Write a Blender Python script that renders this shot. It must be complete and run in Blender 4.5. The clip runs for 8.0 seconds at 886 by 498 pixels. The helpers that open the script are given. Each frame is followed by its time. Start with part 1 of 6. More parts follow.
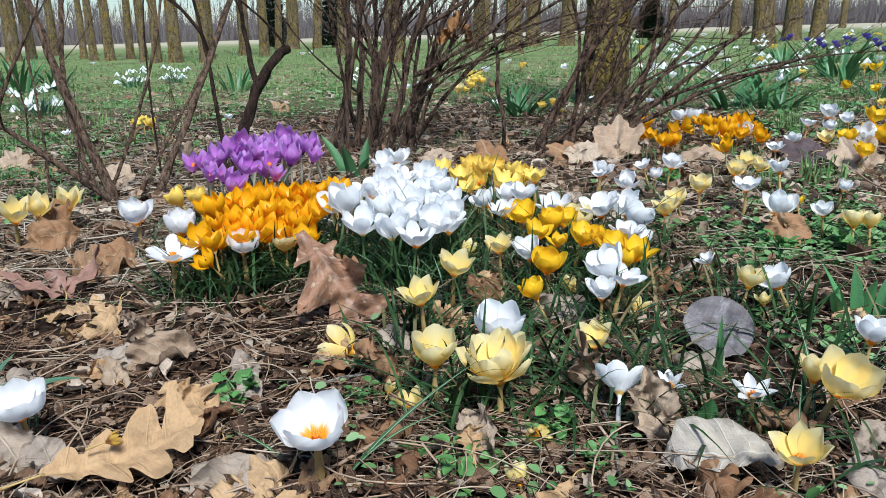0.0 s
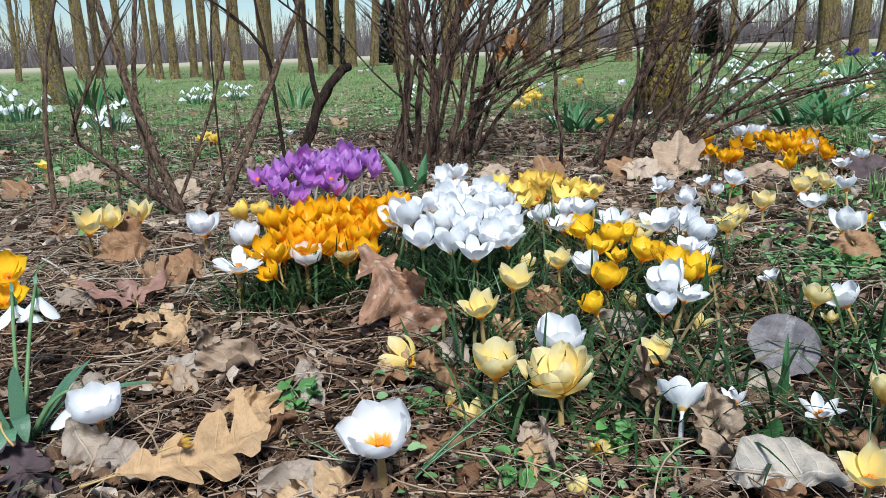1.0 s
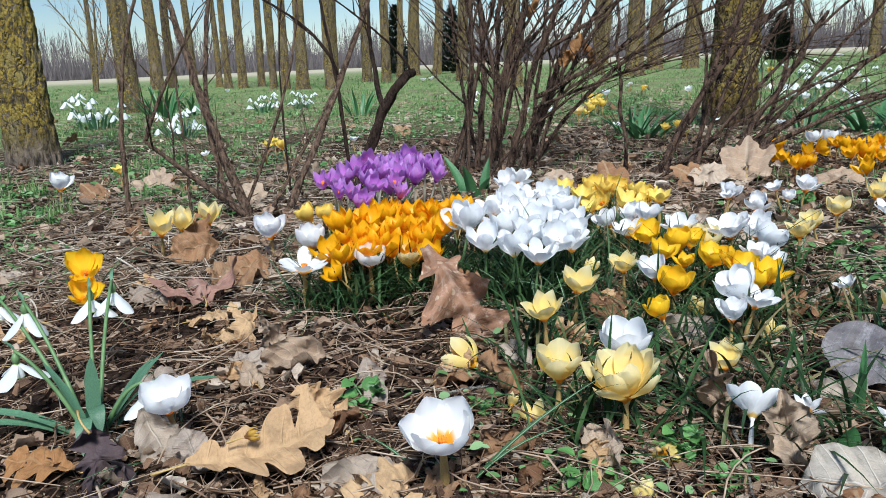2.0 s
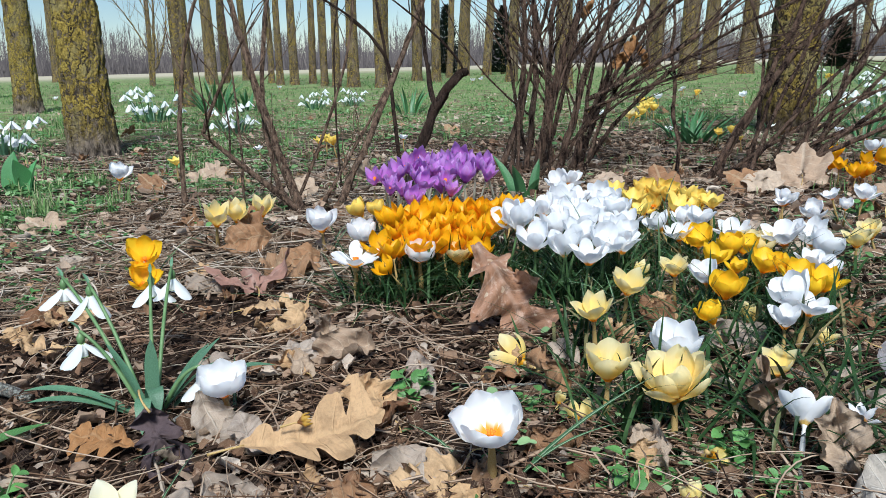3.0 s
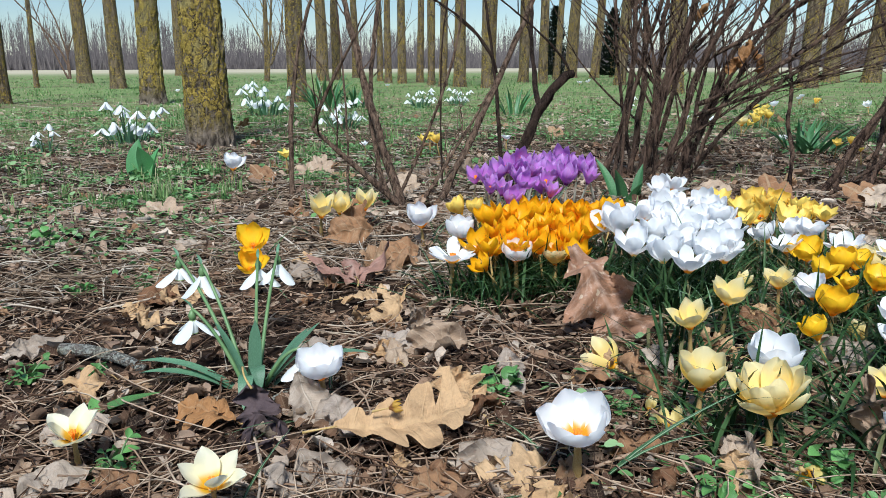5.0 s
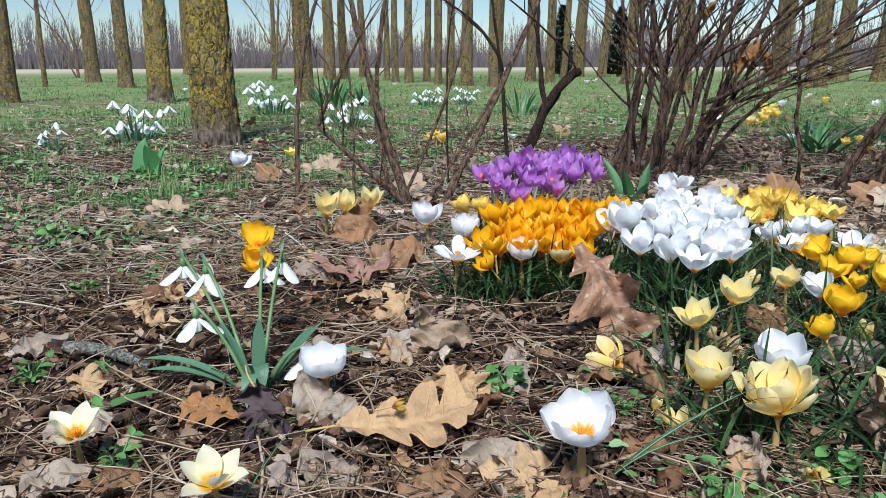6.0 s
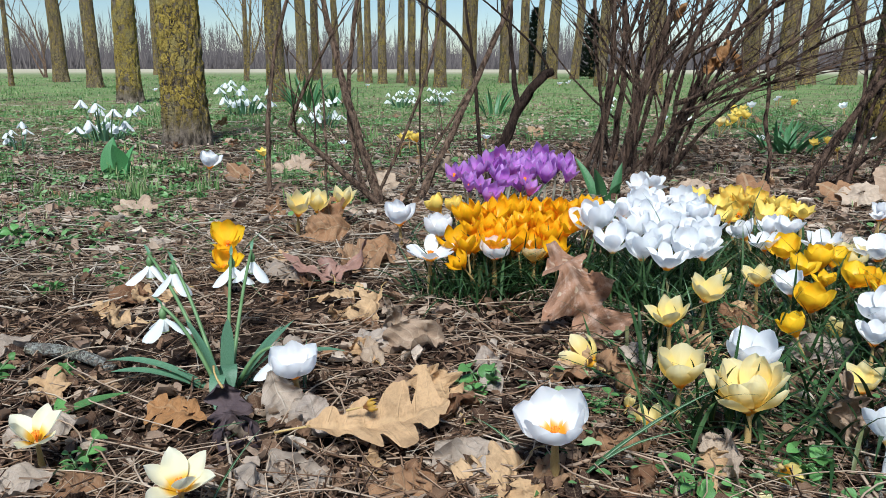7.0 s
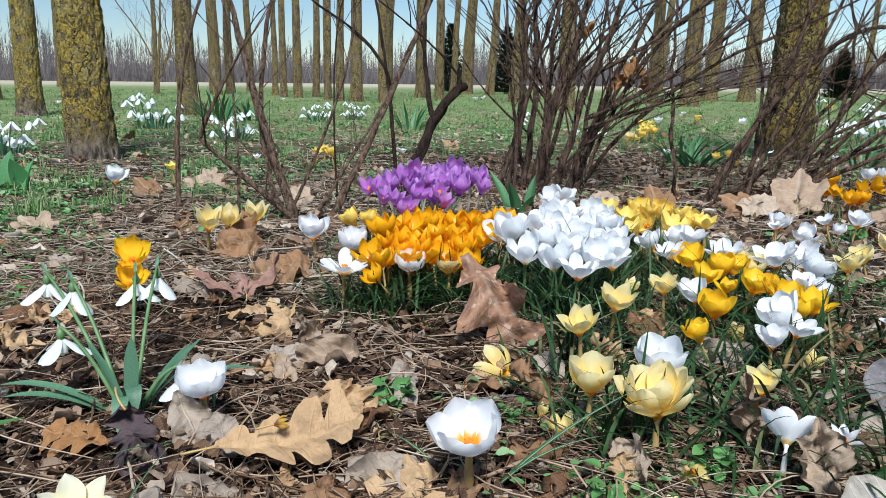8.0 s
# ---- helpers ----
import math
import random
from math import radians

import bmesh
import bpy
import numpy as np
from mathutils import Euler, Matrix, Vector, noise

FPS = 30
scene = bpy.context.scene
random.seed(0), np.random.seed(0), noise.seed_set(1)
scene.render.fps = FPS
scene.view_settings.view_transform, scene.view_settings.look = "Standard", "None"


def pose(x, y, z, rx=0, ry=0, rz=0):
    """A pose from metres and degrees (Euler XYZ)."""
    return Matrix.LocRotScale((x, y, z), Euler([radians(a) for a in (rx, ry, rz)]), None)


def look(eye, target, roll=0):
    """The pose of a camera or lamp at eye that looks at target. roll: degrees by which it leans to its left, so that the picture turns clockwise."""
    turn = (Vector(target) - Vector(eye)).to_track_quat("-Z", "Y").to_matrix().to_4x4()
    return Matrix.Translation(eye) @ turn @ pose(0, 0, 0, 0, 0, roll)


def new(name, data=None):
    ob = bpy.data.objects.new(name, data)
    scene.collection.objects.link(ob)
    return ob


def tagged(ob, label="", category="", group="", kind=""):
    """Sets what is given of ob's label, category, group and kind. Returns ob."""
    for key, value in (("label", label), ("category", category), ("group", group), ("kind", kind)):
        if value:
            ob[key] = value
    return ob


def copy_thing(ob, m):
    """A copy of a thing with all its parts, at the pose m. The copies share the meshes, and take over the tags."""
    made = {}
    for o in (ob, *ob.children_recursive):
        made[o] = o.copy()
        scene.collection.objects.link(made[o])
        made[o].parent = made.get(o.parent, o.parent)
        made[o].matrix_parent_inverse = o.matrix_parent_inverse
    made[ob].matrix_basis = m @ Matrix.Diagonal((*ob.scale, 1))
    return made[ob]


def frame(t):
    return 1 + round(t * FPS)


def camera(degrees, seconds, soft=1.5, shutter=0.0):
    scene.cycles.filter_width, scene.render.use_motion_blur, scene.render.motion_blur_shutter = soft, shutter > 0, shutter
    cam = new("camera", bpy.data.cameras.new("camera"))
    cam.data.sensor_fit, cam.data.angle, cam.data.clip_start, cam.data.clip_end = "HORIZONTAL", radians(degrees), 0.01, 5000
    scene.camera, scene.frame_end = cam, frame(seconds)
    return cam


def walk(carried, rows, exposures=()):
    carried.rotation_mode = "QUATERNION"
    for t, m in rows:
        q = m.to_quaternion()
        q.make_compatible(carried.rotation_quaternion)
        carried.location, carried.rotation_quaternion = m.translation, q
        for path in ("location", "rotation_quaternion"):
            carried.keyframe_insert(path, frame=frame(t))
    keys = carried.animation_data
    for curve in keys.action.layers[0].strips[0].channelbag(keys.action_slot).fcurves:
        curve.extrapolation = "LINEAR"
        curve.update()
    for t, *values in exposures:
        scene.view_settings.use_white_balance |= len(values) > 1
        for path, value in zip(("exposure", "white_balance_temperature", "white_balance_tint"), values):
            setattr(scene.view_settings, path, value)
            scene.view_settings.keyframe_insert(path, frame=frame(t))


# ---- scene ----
cam = camera(58.2, 8.0, soft=0.6)
PATH = [
    (0, (0.208, 0.219, 0.286), (-0.073, 2.129, -0.239), -1.6),
    (0.5, (0.205, 0.215, 0.286), (-0.127, 2.121, -0.224), -1.6),
    (1, (0.203, 0.21, 0.286), (-0.211, 2.107, -0.196), -2.0),
    (1.5, (0.201, 0.207, 0.284), (-0.293, 2.088, -0.184), -2.1),
    (1.7, (0.201, 0.209, 0.281), (-0.322, 2.084, -0.181), -2.3),
    (3, (0.196, 0.198, 0.278), (-0.47, 2.029, -0.174), -1.4),
    (3.5, (0.197, 0.194, 0.276), (-0.524, 2.004, -0.174), -0.7),
    (4, (0.197, 0.19, 0.277), (-0.587, 1.974, -0.174), -0.5),
    (4.5, (0.199, 0.189, 0.278), (-0.643, 1.947, -0.171), -0.2),
    (5, (0.201, 0.189, 0.277), (-0.69, 1.923, -0.17), -0.2),
    (5.2, (0.202, 0.19, 0.277), (-0.7, 1.917, -0.171), -0.2),
    (6.3, (0.201, 0.194, 0.274), (-0.705, 1.92, -0.175), -0.2),
    (6.5, (0.201, 0.195, 0.273), (-0.697, 1.924, -0.176), -0.2),
    (7, (0.2, 0.199, 0.271), (-0.648, 1.955, -0.174), 0.1),
    (7.5, (0.199, 0.207, 0.269), (-0.519, 2.024, -0.157), 0.5),
    (8, (0.204, 0.203, 0.269), (-0.46, 2.045, -0.14), 0.6),
]
walk(cam, [(t, look(eye, target, roll)) for t, eye, target, roll in PATH], [(0.0, 0.58, 5900.0, 6.0), (8.0, 0.58, 5900.0, 6.0)])


# ---- world, sun, exposure ----
world = bpy.data.worlds.new("sky")
scene.world = world
world.use_nodes = True
wn = world.node_tree.nodes
sky = wn.new("ShaderNodeTexSky")
sky.sky_type = 'NISHITA'
sky.sun_disc = False
sky.sun_elevation = radians(51)
sky.sun_rotation = radians(200)
sky.air_density, sky.dust_density, sky.ozone_density = 1.0, 0.0, 3.2
world.node_tree.links.new(sky.outputs[0], wn["Background"].inputs[0])
wn["Background"].inputs[1].default_value = 0.071
sun_data = bpy.data.lights.new("sun", 'SUN')
sun_data.energy, sun_data.angle, sun_data.color = 4.05, radians(14), (1.0, 0.97, 0.93)
sun = new("sun", sun_data)
sun.matrix_world = look((1.6, -3.2, 5.2), (0, 0.6, 0))


# ---- materials ----
class Nodes:
    """A short way to write node trees."""

    def __init__(self, name):
        self.mat = bpy.data.materials.new(name)
        self.mat.use_nodes = True
        self.tree = self.mat.node_tree
        self.bsdf = self.tree.nodes["Principled BSDF"]
        self.end = self.tree.nodes["Material Output"]

    def put(self, node, key, value):
        if hasattr(value, "is_output"):
            self.tree.links.new(value, node.inputs[key])
        else:
            node.inputs[key].default_value = value

    def add(self, kind, out=0, **given):
        node = self.tree.nodes.new("ShaderNode" + kind)
        for key, value in given.items():
            self.put(node, int(key[1:]) if key[0] == "i" and key[1:].isdigit() else key.replace("_", " "), value)
        return node.outputs[out]

    def math(self, op, a, b=0.0, c=0.0):
        node = self.tree.nodes.new("ShaderNodeMath")
        node.operation = op
        for i, v in enumerate((a, b, c)):
            self.put(node, i, v)
        return node.outputs[0]

    def noise(self, scale, vector=None, detail=4.0, rough=0.55):
        node = self.tree.nodes.new("ShaderNodeTexNoise")
        self.put(node, "Scale", scale), self.put(node, "Detail", detail), self.put(node, "Roughness", rough)
        if vector is not None:
            self.put(node, "Vector", vector)
        return node.outputs[0]

    def mix(self, fac, a, b, how='MIX'):
        node = self.tree.nodes.new("ShaderNodeMix")
        node.data_type, node.blend_type = 'RGBA', how
        for key, v in ((0, fac), (6, a), (7, b)):
            self.put(node, key, (*v, 1) if isinstance(v, tuple) and len(v) == 3 else v)
        return node.outputs[2]

    def ramp(self, fac, *stops):
        node = self.tree.nodes.new("ShaderNodeValToRGB")
        self.put(node, 0, fac)
        e = node.color_ramp.elements
        while len(e) < len(stops):
            e.new(0.5)
        for el, (p, c) in zip(e, stops):
            el.position = p
            el.color = (*c, 1) if isinstance(c, tuple) else (c, c, c, 1)
        return node.outputs[0]

    def step(self, v, lo, hi):
        node = self.tree.nodes.new("ShaderNodeMapRange")
        node.interpolation_type = 'SMOOTHSTEP'
        for i, x in enumerate((v, lo, hi, 0.0, 1.0)):
            self.put(node, i, x)
        return node.outputs[0]

    def coords(self, which="Object", scale=(1, 1, 1)):
        c = self.tree.nodes.new("ShaderNodeTexCoord").outputs[which]
        if scale == (1, 1, 1):
            return c
        node = self.tree.nodes.new("ShaderNodeMapping")
        self.put(node, "Vector", c), self.put(node, "Scale", scale)
        return node.outputs[0]

    def uv(self):
        node = self.tree.nodes.new("ShaderNodeSeparateXYZ")
        self.put(node, 0, self.coords("UV"))
        return node.outputs[0], node.outputs[1]

    def chance(self):
        return self.tree.nodes.new("ShaderNodeObjectInfo").outputs["Random"]

    def island(self):
        return self.tree.nodes.new("ShaderNodeNewGeometry").outputs["Random Per Island"]

    def bump(self, height, strength=0.5, distance=0.002):
        node = self.tree.nodes.new("ShaderNodeBump")
        self.put(node, "Strength", strength), self.put(node, "Distance", distance), self.put(node, "Height", height)
        self.tree.links.new(node.outputs[0], self.bsdf.inputs["Normal"])

    def done(self, color, rough=0.6, thin=0.0, spec=0.4):
        self.put(self.bsdf, "Base Color", color), self.put(self.bsdf, "Roughness", rough)
        self.put(self.bsdf, "Specular IOR Level", spec)
        if thin:
            tr = self.tree.nodes.new("ShaderNodeBsdfTranslucent")
            self.put(tr, "Color", color)
            mx = self.tree.nodes.new("ShaderNodeMixShader")
            self.put(mx, 0, thin)
            self.tree.links.new(self.bsdf.outputs[0], mx.inputs[1])
            self.tree.links.new(tr.outputs[0], mx.inputs[2])
            self.tree.links.new(mx.outputs[0], self.end.inputs[0])
        return self.mat


def petal_material(name, base, throat, reach, tip=None, vein=0.12, thin=0.45):
    n = Nodes(name)
    u, v = n.uv()
    c = n.coords("UV", (26, 2.2, 1))
    streak = n.noise(1.0, c, 3.0)
    col = n.mix(n.step(v, reach * 0.45, reach), throat, base)
    if tip:
        col = n.mix(n.math('MULTIPLY', n.step(v, 0.45, 1.0), 0.8), col, tip)
    dark = tuple(x * (1 - 2.2 * vein) for x in base)
    col = n.mix(n.math('MULTIPLY', n.step(streak, 0.52, 0.75), 0.4), col, n.mix(0.5, col, dark))
    fade = n.math('MULTIPLY_ADD', n.chance(), 0.10, 0.95)
    col = n.mix(1.0, col, n.add("CombineColor", Red=fade, Green=fade, Blue=fade), 'MULTIPLY')
    n.bump(streak, 0.25, 0.0006)
    return n.done(col, 0.42, thin, 0.35)


def blade_material(name, a, b, line=None, rough=0.42):
    """Living leaves: two greens along the blade, with fine lengthwise veins."""
    n = Nodes(name)
    u, v = n.uv()
    streak = n.noise(1.0, n.coords("UV", (40, 1.5, 1)), 3.0)
    col = n.mix(n.step(n.noise(30.0, None, 3.0), 0.3, 0.7), a, b)
    col = n.mix(n.math('MULTIPLY', streak, 0.3), col, tuple(x * 0.55 for x in a))
    if line:
        mid = n.math('ABSOLUTE', n.math('SUBTRACT', u, 0.5))
        col = n.mix(n.math('SUBTRACT', 1.0, n.step(mid, 0.06, 0.16)), col, line)
    fade = n.math('MULTIPLY_ADD', n.chance(), 0.5, 0.75)
    col = n.mix(1.0, col, n.add("CombineColor", Red=fade, Green=fade, Blue=fade), 'MULTIPLY')
    n.bump(streak, 0.3, 0.001)
    return n.done(col, rough, 0.22, 0.45)


def dead_leaf_material(name, stops, vein=(0.42, 0.31, 0.19), spots=0.5, use_island=False, dots=0.0, ribs=0.55, rough=0.7, spec=0.2, grain=1.4):
    """Dry leaf: mottled ground colour, paler ribs running out from the middle, dark stains and a worn edge."""
    n = Nodes(name)
    u, v = n.uv()
    base = n.ramp(n.island() if use_island else n.chance(), *((p, tuple(0.98 * x for x in c)) for p, c in stops))
    own = n.tree.nodes.new("ShaderNodeVectorMath")
    own.operation = 'ADD'
    n.put(own, 0, n.coords("UV")), n.put(own, 1, n.add("CombineXYZ", X=n.math('MULTIPLY', n.chance(), 40.0), Y=n.math('MULTIPLY', n.chance(), 17.0)))
    spot = own.outputs[0]
    blotch = n.noise(2.2 * grain, spot, 8.0, 0.75)
    col = n.mix(n.math('MULTIPLY', n.step(blotch, 0.47, 0.66), spots), base, n.mix(0.6, base, (0.045, 0.024, 0.014)))
    pale = n.noise(4.0 * grain, spot, 7.0, 0.75)
    col = n.mix(n.math('MULTIPLY', n.step(pale, 0.50, 0.66), min(0.85, 0.4 + 0.14 * grain)), col, n.mix(0.6, base, vein))
    off = n.math('ABSOLUTE', n.math('SUBTRACT', u, 0.5))
    edge = n.math('MULTIPLY', n.step(n.math('ADD', off, n.math('MULTIPLY', blotch, 0.22)), 0.50, 0.64), 0.45)
    col = n.mix(edge, col, n.mix(0.55, base, (0.07, 0.035, 0.02)))
    if dots:
        col = n.mix(n.math('MULTIPLY', n.step(n.noise(15.0, spot, 2.0), 0.63, 0.68), dots), col, (0.62, 0.48, 0.34))
    side = n.math('SINE', n.math('ADD', n.math('MULTIPLY', v, 52.0), n.math('MULTIPLY', n.noise(1.6, spot, 2.0), 1.6)))
    lines = n.math('MAXIMUM', n.math('MULTIPLY', n.step(side, 0.93, 1.0), 0.7), n.math('SUBTRACT', 1.0, n.step(off, 0.006, 0.026)))
    col = n.mix(n.math('MULTIPLY', lines, ribs), col, vein)
    fine = n.noise(38.0, spot, 6.0, 0.75)
    col = n.mix(n.math('MULTIPLY', n.step(fine, 0.42, 0.72), 0.5), col, n.mix(0.45, col, (0.04, 0.025, 0.018)))
    n.bump(n.math('ADD', n.math('MULTIPLY', lines, min(1.0, ribs * 1.5)), n.math('MULTIPLY', fine, 1.4)), 0.7, 0.0012)
    return n.done(col, rough, 0.16, spec)


PETAL_WHITE = petal_material("white petal", (0.93, 0.93, 0.925), (0.88, 0.42, 0.02), 0.30, vein=0.02, thin=0.46)
PETAL_PURE = petal_material("pure white petal", (0.95, 0.95, 0.945), (0.85, 0.62, 0.20), 0.15, vein=0.015, thin=0.5)
PETAL_CREAM = petal_material("cream petal", (0.97, 0.775, 0.27), (0.88, 0.44, 0.02), 0.22, (0.97, 0.89, 0.58), 0.05, thin=0.5)
PETAL_PALE = petal_material("ivory petal", (0.93, 0.87, 0.60), (0.86, 0.52, 0.03), 0.42, (0.94, 0.91, 0.74), 0.05)
PETAL_OCHRE = petal_material("withered petal", (0.50, 0.30, 0.05), (0.22, 0.09, 0.03), 0.5, vein=0.2, thin=0.3)
PETAL_YELLOW = petal_material("yellow petal", (0.97, 0.745, 0.17), (0.88, 0.46, 0.01), 0.2, vein=0.05, thin=0.42)
PETAL_GOLD = petal_material("gold petal", (0.97, 0.625, 0.022), (0.88, 0.38, 0.005), 0.18, vein=0.05, thin=0.42)
PETAL_ORANGE = petal_material("orange petal", (0.95, 0.50, 0.004), (0.80, 0.29, 0.003), 0.22, vein=0.10, thin=0.45)
PETAL_PURPLE = petal_material("purple petal", (0.56, 0.20, 0.64), (0.28, 0.05, 0.30), 0.18, (0.74, 0.44, 0.84), 0.22)
PETAL_BLUE = petal_material("blue petal", (0.13, 0.09, 0.46), (0.5, 0.4, 0.05), 0.15, vein=0.2)
PETAL_SNOW = petal_material("snowdrop petal", (0.88, 0.90, 0.88), (0.40, 0.55, 0.20), 0.06, vein=0.03)
CROCUS_LEAF = blade_material("crocus leaf", (0.028, 0.085, 0.03), (0.05, 0.125, 0.042), (0.26, 0.34, 0.22))
SNOW_LEAF = blade_material("glaucous leaf", (0.09, 0.20, 0.11), (0.14, 0.27, 0.16))
BULB_LEAF = blade_material("bulb leaf", (0.055, 0.16, 0.06), (0.11, 0.26, 0.10))
TULIP_LEAF = blade_material("tulip leaf", (0.075, 0.235, 0.08), (0.13, 0.33, 0.12))
WEED_LEAF = blade_material("weed leaf", (0.085, 0.22, 0.055), (0.16, 0.34, 0.10))


def plain(name, a, b, scale, rough=0.6, thin=0.0, strength=0.3):
    n = Nodes(name)
    v = n.noise(scale, n.coords(), 4.0)
    n.bump(v, strength, 0.001)
    return n.done(n.mix(n.step(v, 0.3, 0.7), a, b), rough, thin)


STEM_PALE = plain("pale flower tube", (0.52, 0.50, 0.34), (0.62, 0.58, 0.50), 90.0, 0.5, 0.2)
STEM_WHITE = plain("white flower tube", (0.74, 0.73, 0.68), (0.82, 0.81, 0.78), 90.0, 0.5, 0.2)
STEM_TAN = plain("papery sheath", (0.46, 0.28, 0.08), (0.56, 0.42, 0.19), 90.0, 0.6, 0.15)
STEM_GREEN = plain("green stalk", (0.10, 0.19, 0.07), (0.16, 0.26, 0.11), 90.0, 0.45, 0.1)
STAMEN = plain("orange stigma", (0.80, 0.16, 0.008), (0.86, 0.28, 0.012), 200.0, 0.6)
TAN_LEAF = dead_leaf_material("tan oak leaf", ((0.0, (0.54, 0.335, 0.17)), (1.0, (0.62, 0.42, 0.235))), (0.58, 0.39, 0.21), 0.6)
BROWN_LEAF = dead_leaf_material("brown leaf", ((0.0, (0.19, 0.09, 0.045)), (0.4, (0.37, 0.205, 0.105)), (0.75, (0.26, 0.13, 0.065)), (1.0, (0.42, 0.27, 0.155))), spots=0.75)
PALE_LEAF = dead_leaf_material("pale fallen leaf", ((0.0, (0.54, 0.42, 0.31)), (0.5, (0.42, 0.295, 0.20)), (1.0, (0.50, 0.375, 0.265))), (0.55, 0.44, 0.33), 0.6)
SPOTTED_LEAF = dead_leaf_material("spotted oak leaf", ((0.0, (0.34, 0.18, 0.105)), (1.0, (0.36, 0.19, 0.11))), (0.66, 0.50, 0.40), 1.0, False, 0.9, ribs=0.22, rough=0.5, spec=0.4, grain=3.2)
RUST_LEAF = dead_leaf_material("rust leaf", ((0.0, (0.36, 0.175, 0.065)), (1.0, (0.40, 0.20, 0.08))), (0.46, 0.28, 0.14), 0.6)
RED_LEAF = dead_leaf_material("red-brown leaf", ((0.0, (0.34, 0.19, 0.145)), (1.0, (0.37, 0.21, 0.16))), (0.46, 0.31, 0.25), 0.5)
GREY_LEAF = dead_leaf_material("grey leaf", ((0.0, (0.34, 0.27, 0.21)), (0.6, (0.52, 0.42, 0.33)), (1.0, (0.43, 0.35, 0.29))), (0.55, 0.48, 0.40))
DARK_LEAF = dead_leaf_material("dark leaf", ((0.0, (0.10, 0.072, 0.076)), (1.0, (0.14, 0.10, 0.10))), (0.16, 0.12, 0.12), ribs=0.25)
# The near-white vein colour also paints blotches standing in for glossy highlights.
SILVER_LEAF = dead_leaf_material("silver leaf with painted highlights", ((0.0, (0.20, 0.18, 0.185)), (1.0, (0.22, 0.20, 0.205))), (0.66, 0.63, 0.64), 0.95, ribs=0.10, rough=0.42, spec=0.6)
RIBBED_LEAF = dead_leaf_material("ribbed leaf", ((0.0, (0.50, 0.44, 0.365)), (1.0, (0.54, 0.475, 0.40))), (0.68, 0.62, 0.54), 0.45, ribs=0.9)
LITTER = dead_leaf_material("leaf litter", ((0.0, (0.02, 0.011, 0.008)), (0.25, (0.09, 0.047, 0.03)), (0.55, (0.27, 0.155, 0.092)), (0.8, (0.46, 0.31, 0.205)), (1.0, (0.62, 0.50, 0.38))), (0.4, 0.3, 0.2), 0.4, True)

PALE_LITTER = dead_leaf_material("pale leaf litter", ((0.0, (0.16, 0.09, 0.058)), (0.25, (0.38, 0.25, 0.17)), (0.7, (0.55, 0.41, 0.30)), (1.0, (0.74, 0.62, 0.50))), (0.5, 0.4, 0.3), 0.4, True)


def stuff_material(name, stops, rough=0.6, thin=0.15):
    n = Nodes(name)
    col = n.ramp(n.island(), *((p, tuple(0.84 * x for x in c)) for p, c in stops))
    g = n.noise(120.0, n.coords(), 3.0)
    col = n.mix(n.math('MULTIPLY', g, 0.45), col, n.mix(0.6, col, (0.03, 0.025, 0.015)))
    return n.done(col, rough, thin, 0.12)


STRAW = stuff_material("dry straw", ((0.0, (0.035, 0.02, 0.014)), (0.25, (0.16, 0.09, 0.055)), (0.55, (0.40, 0.25, 0.155)), (0.85, (0.56, 0.41, 0.29)), (1.0, (0.72, 0.60, 0.46))), 0.55, 0.1)
PALE_STRAW = stuff_material("pale dry straw", ((0.0, (0.11, 0.07, 0.045)), (0.3, (0.30, 0.21, 0.14)), (0.7, (0.52, 0.40, 0.29)), (1.0, (0.76, 0.67, 0.55))), 0.6, 0.1)
DRY_STEM = plain("dry grass stem", (0.34, 0.23, 0.15), (0.56, 0.44, 0.32), 60.0, 0.6, 0.1)
GRASS = stuff_material("grass", ((0.0, (0.10, 0.22, 0.06)), (0.5, (0.21, 0.38, 0.12)), (0.75, (0.32, 0.47, 0.18)), (1.0, (0.58, 0.51, 0.32))), 0.5, 0.25)
HERB = stuff_material("herbs", ((0.0, (0.08, 0.20, 0.06)), (0.6, (0.20, 0.39, 0.14)), (1.0, (0.38, 0.58, 0.28))), 0.5, 0.25)
FOLIAGE = stuff_material("dark foliage blades", ((0.0, (0.016, 0.045, 0.015)), (0.6, (0.035, 0.09, 0.028)), (0.9, (0.075, 0.145, 0.05)), (1.0, (0.30, 0.24, 0.12))), 0.4, 0.15)
CONIFER = stuff_material("conifer green", ((0.0, (0.012, 0.022, 0.016)), (1.0, (0.03, 0.05, 0.03))), 0.7, 0.05)
# Distance haze is put into this colour: bark greyed, no volume used.
HAZED_BRUSH = stuff_material("bare brush greyed by haze", ((0.0, (0.10, 0.088, 0.092)), (0.6, (0.16, 0.14, 0.142)), (1.0, (0.23, 0.20, 0.19))), 0.8, 0.0)


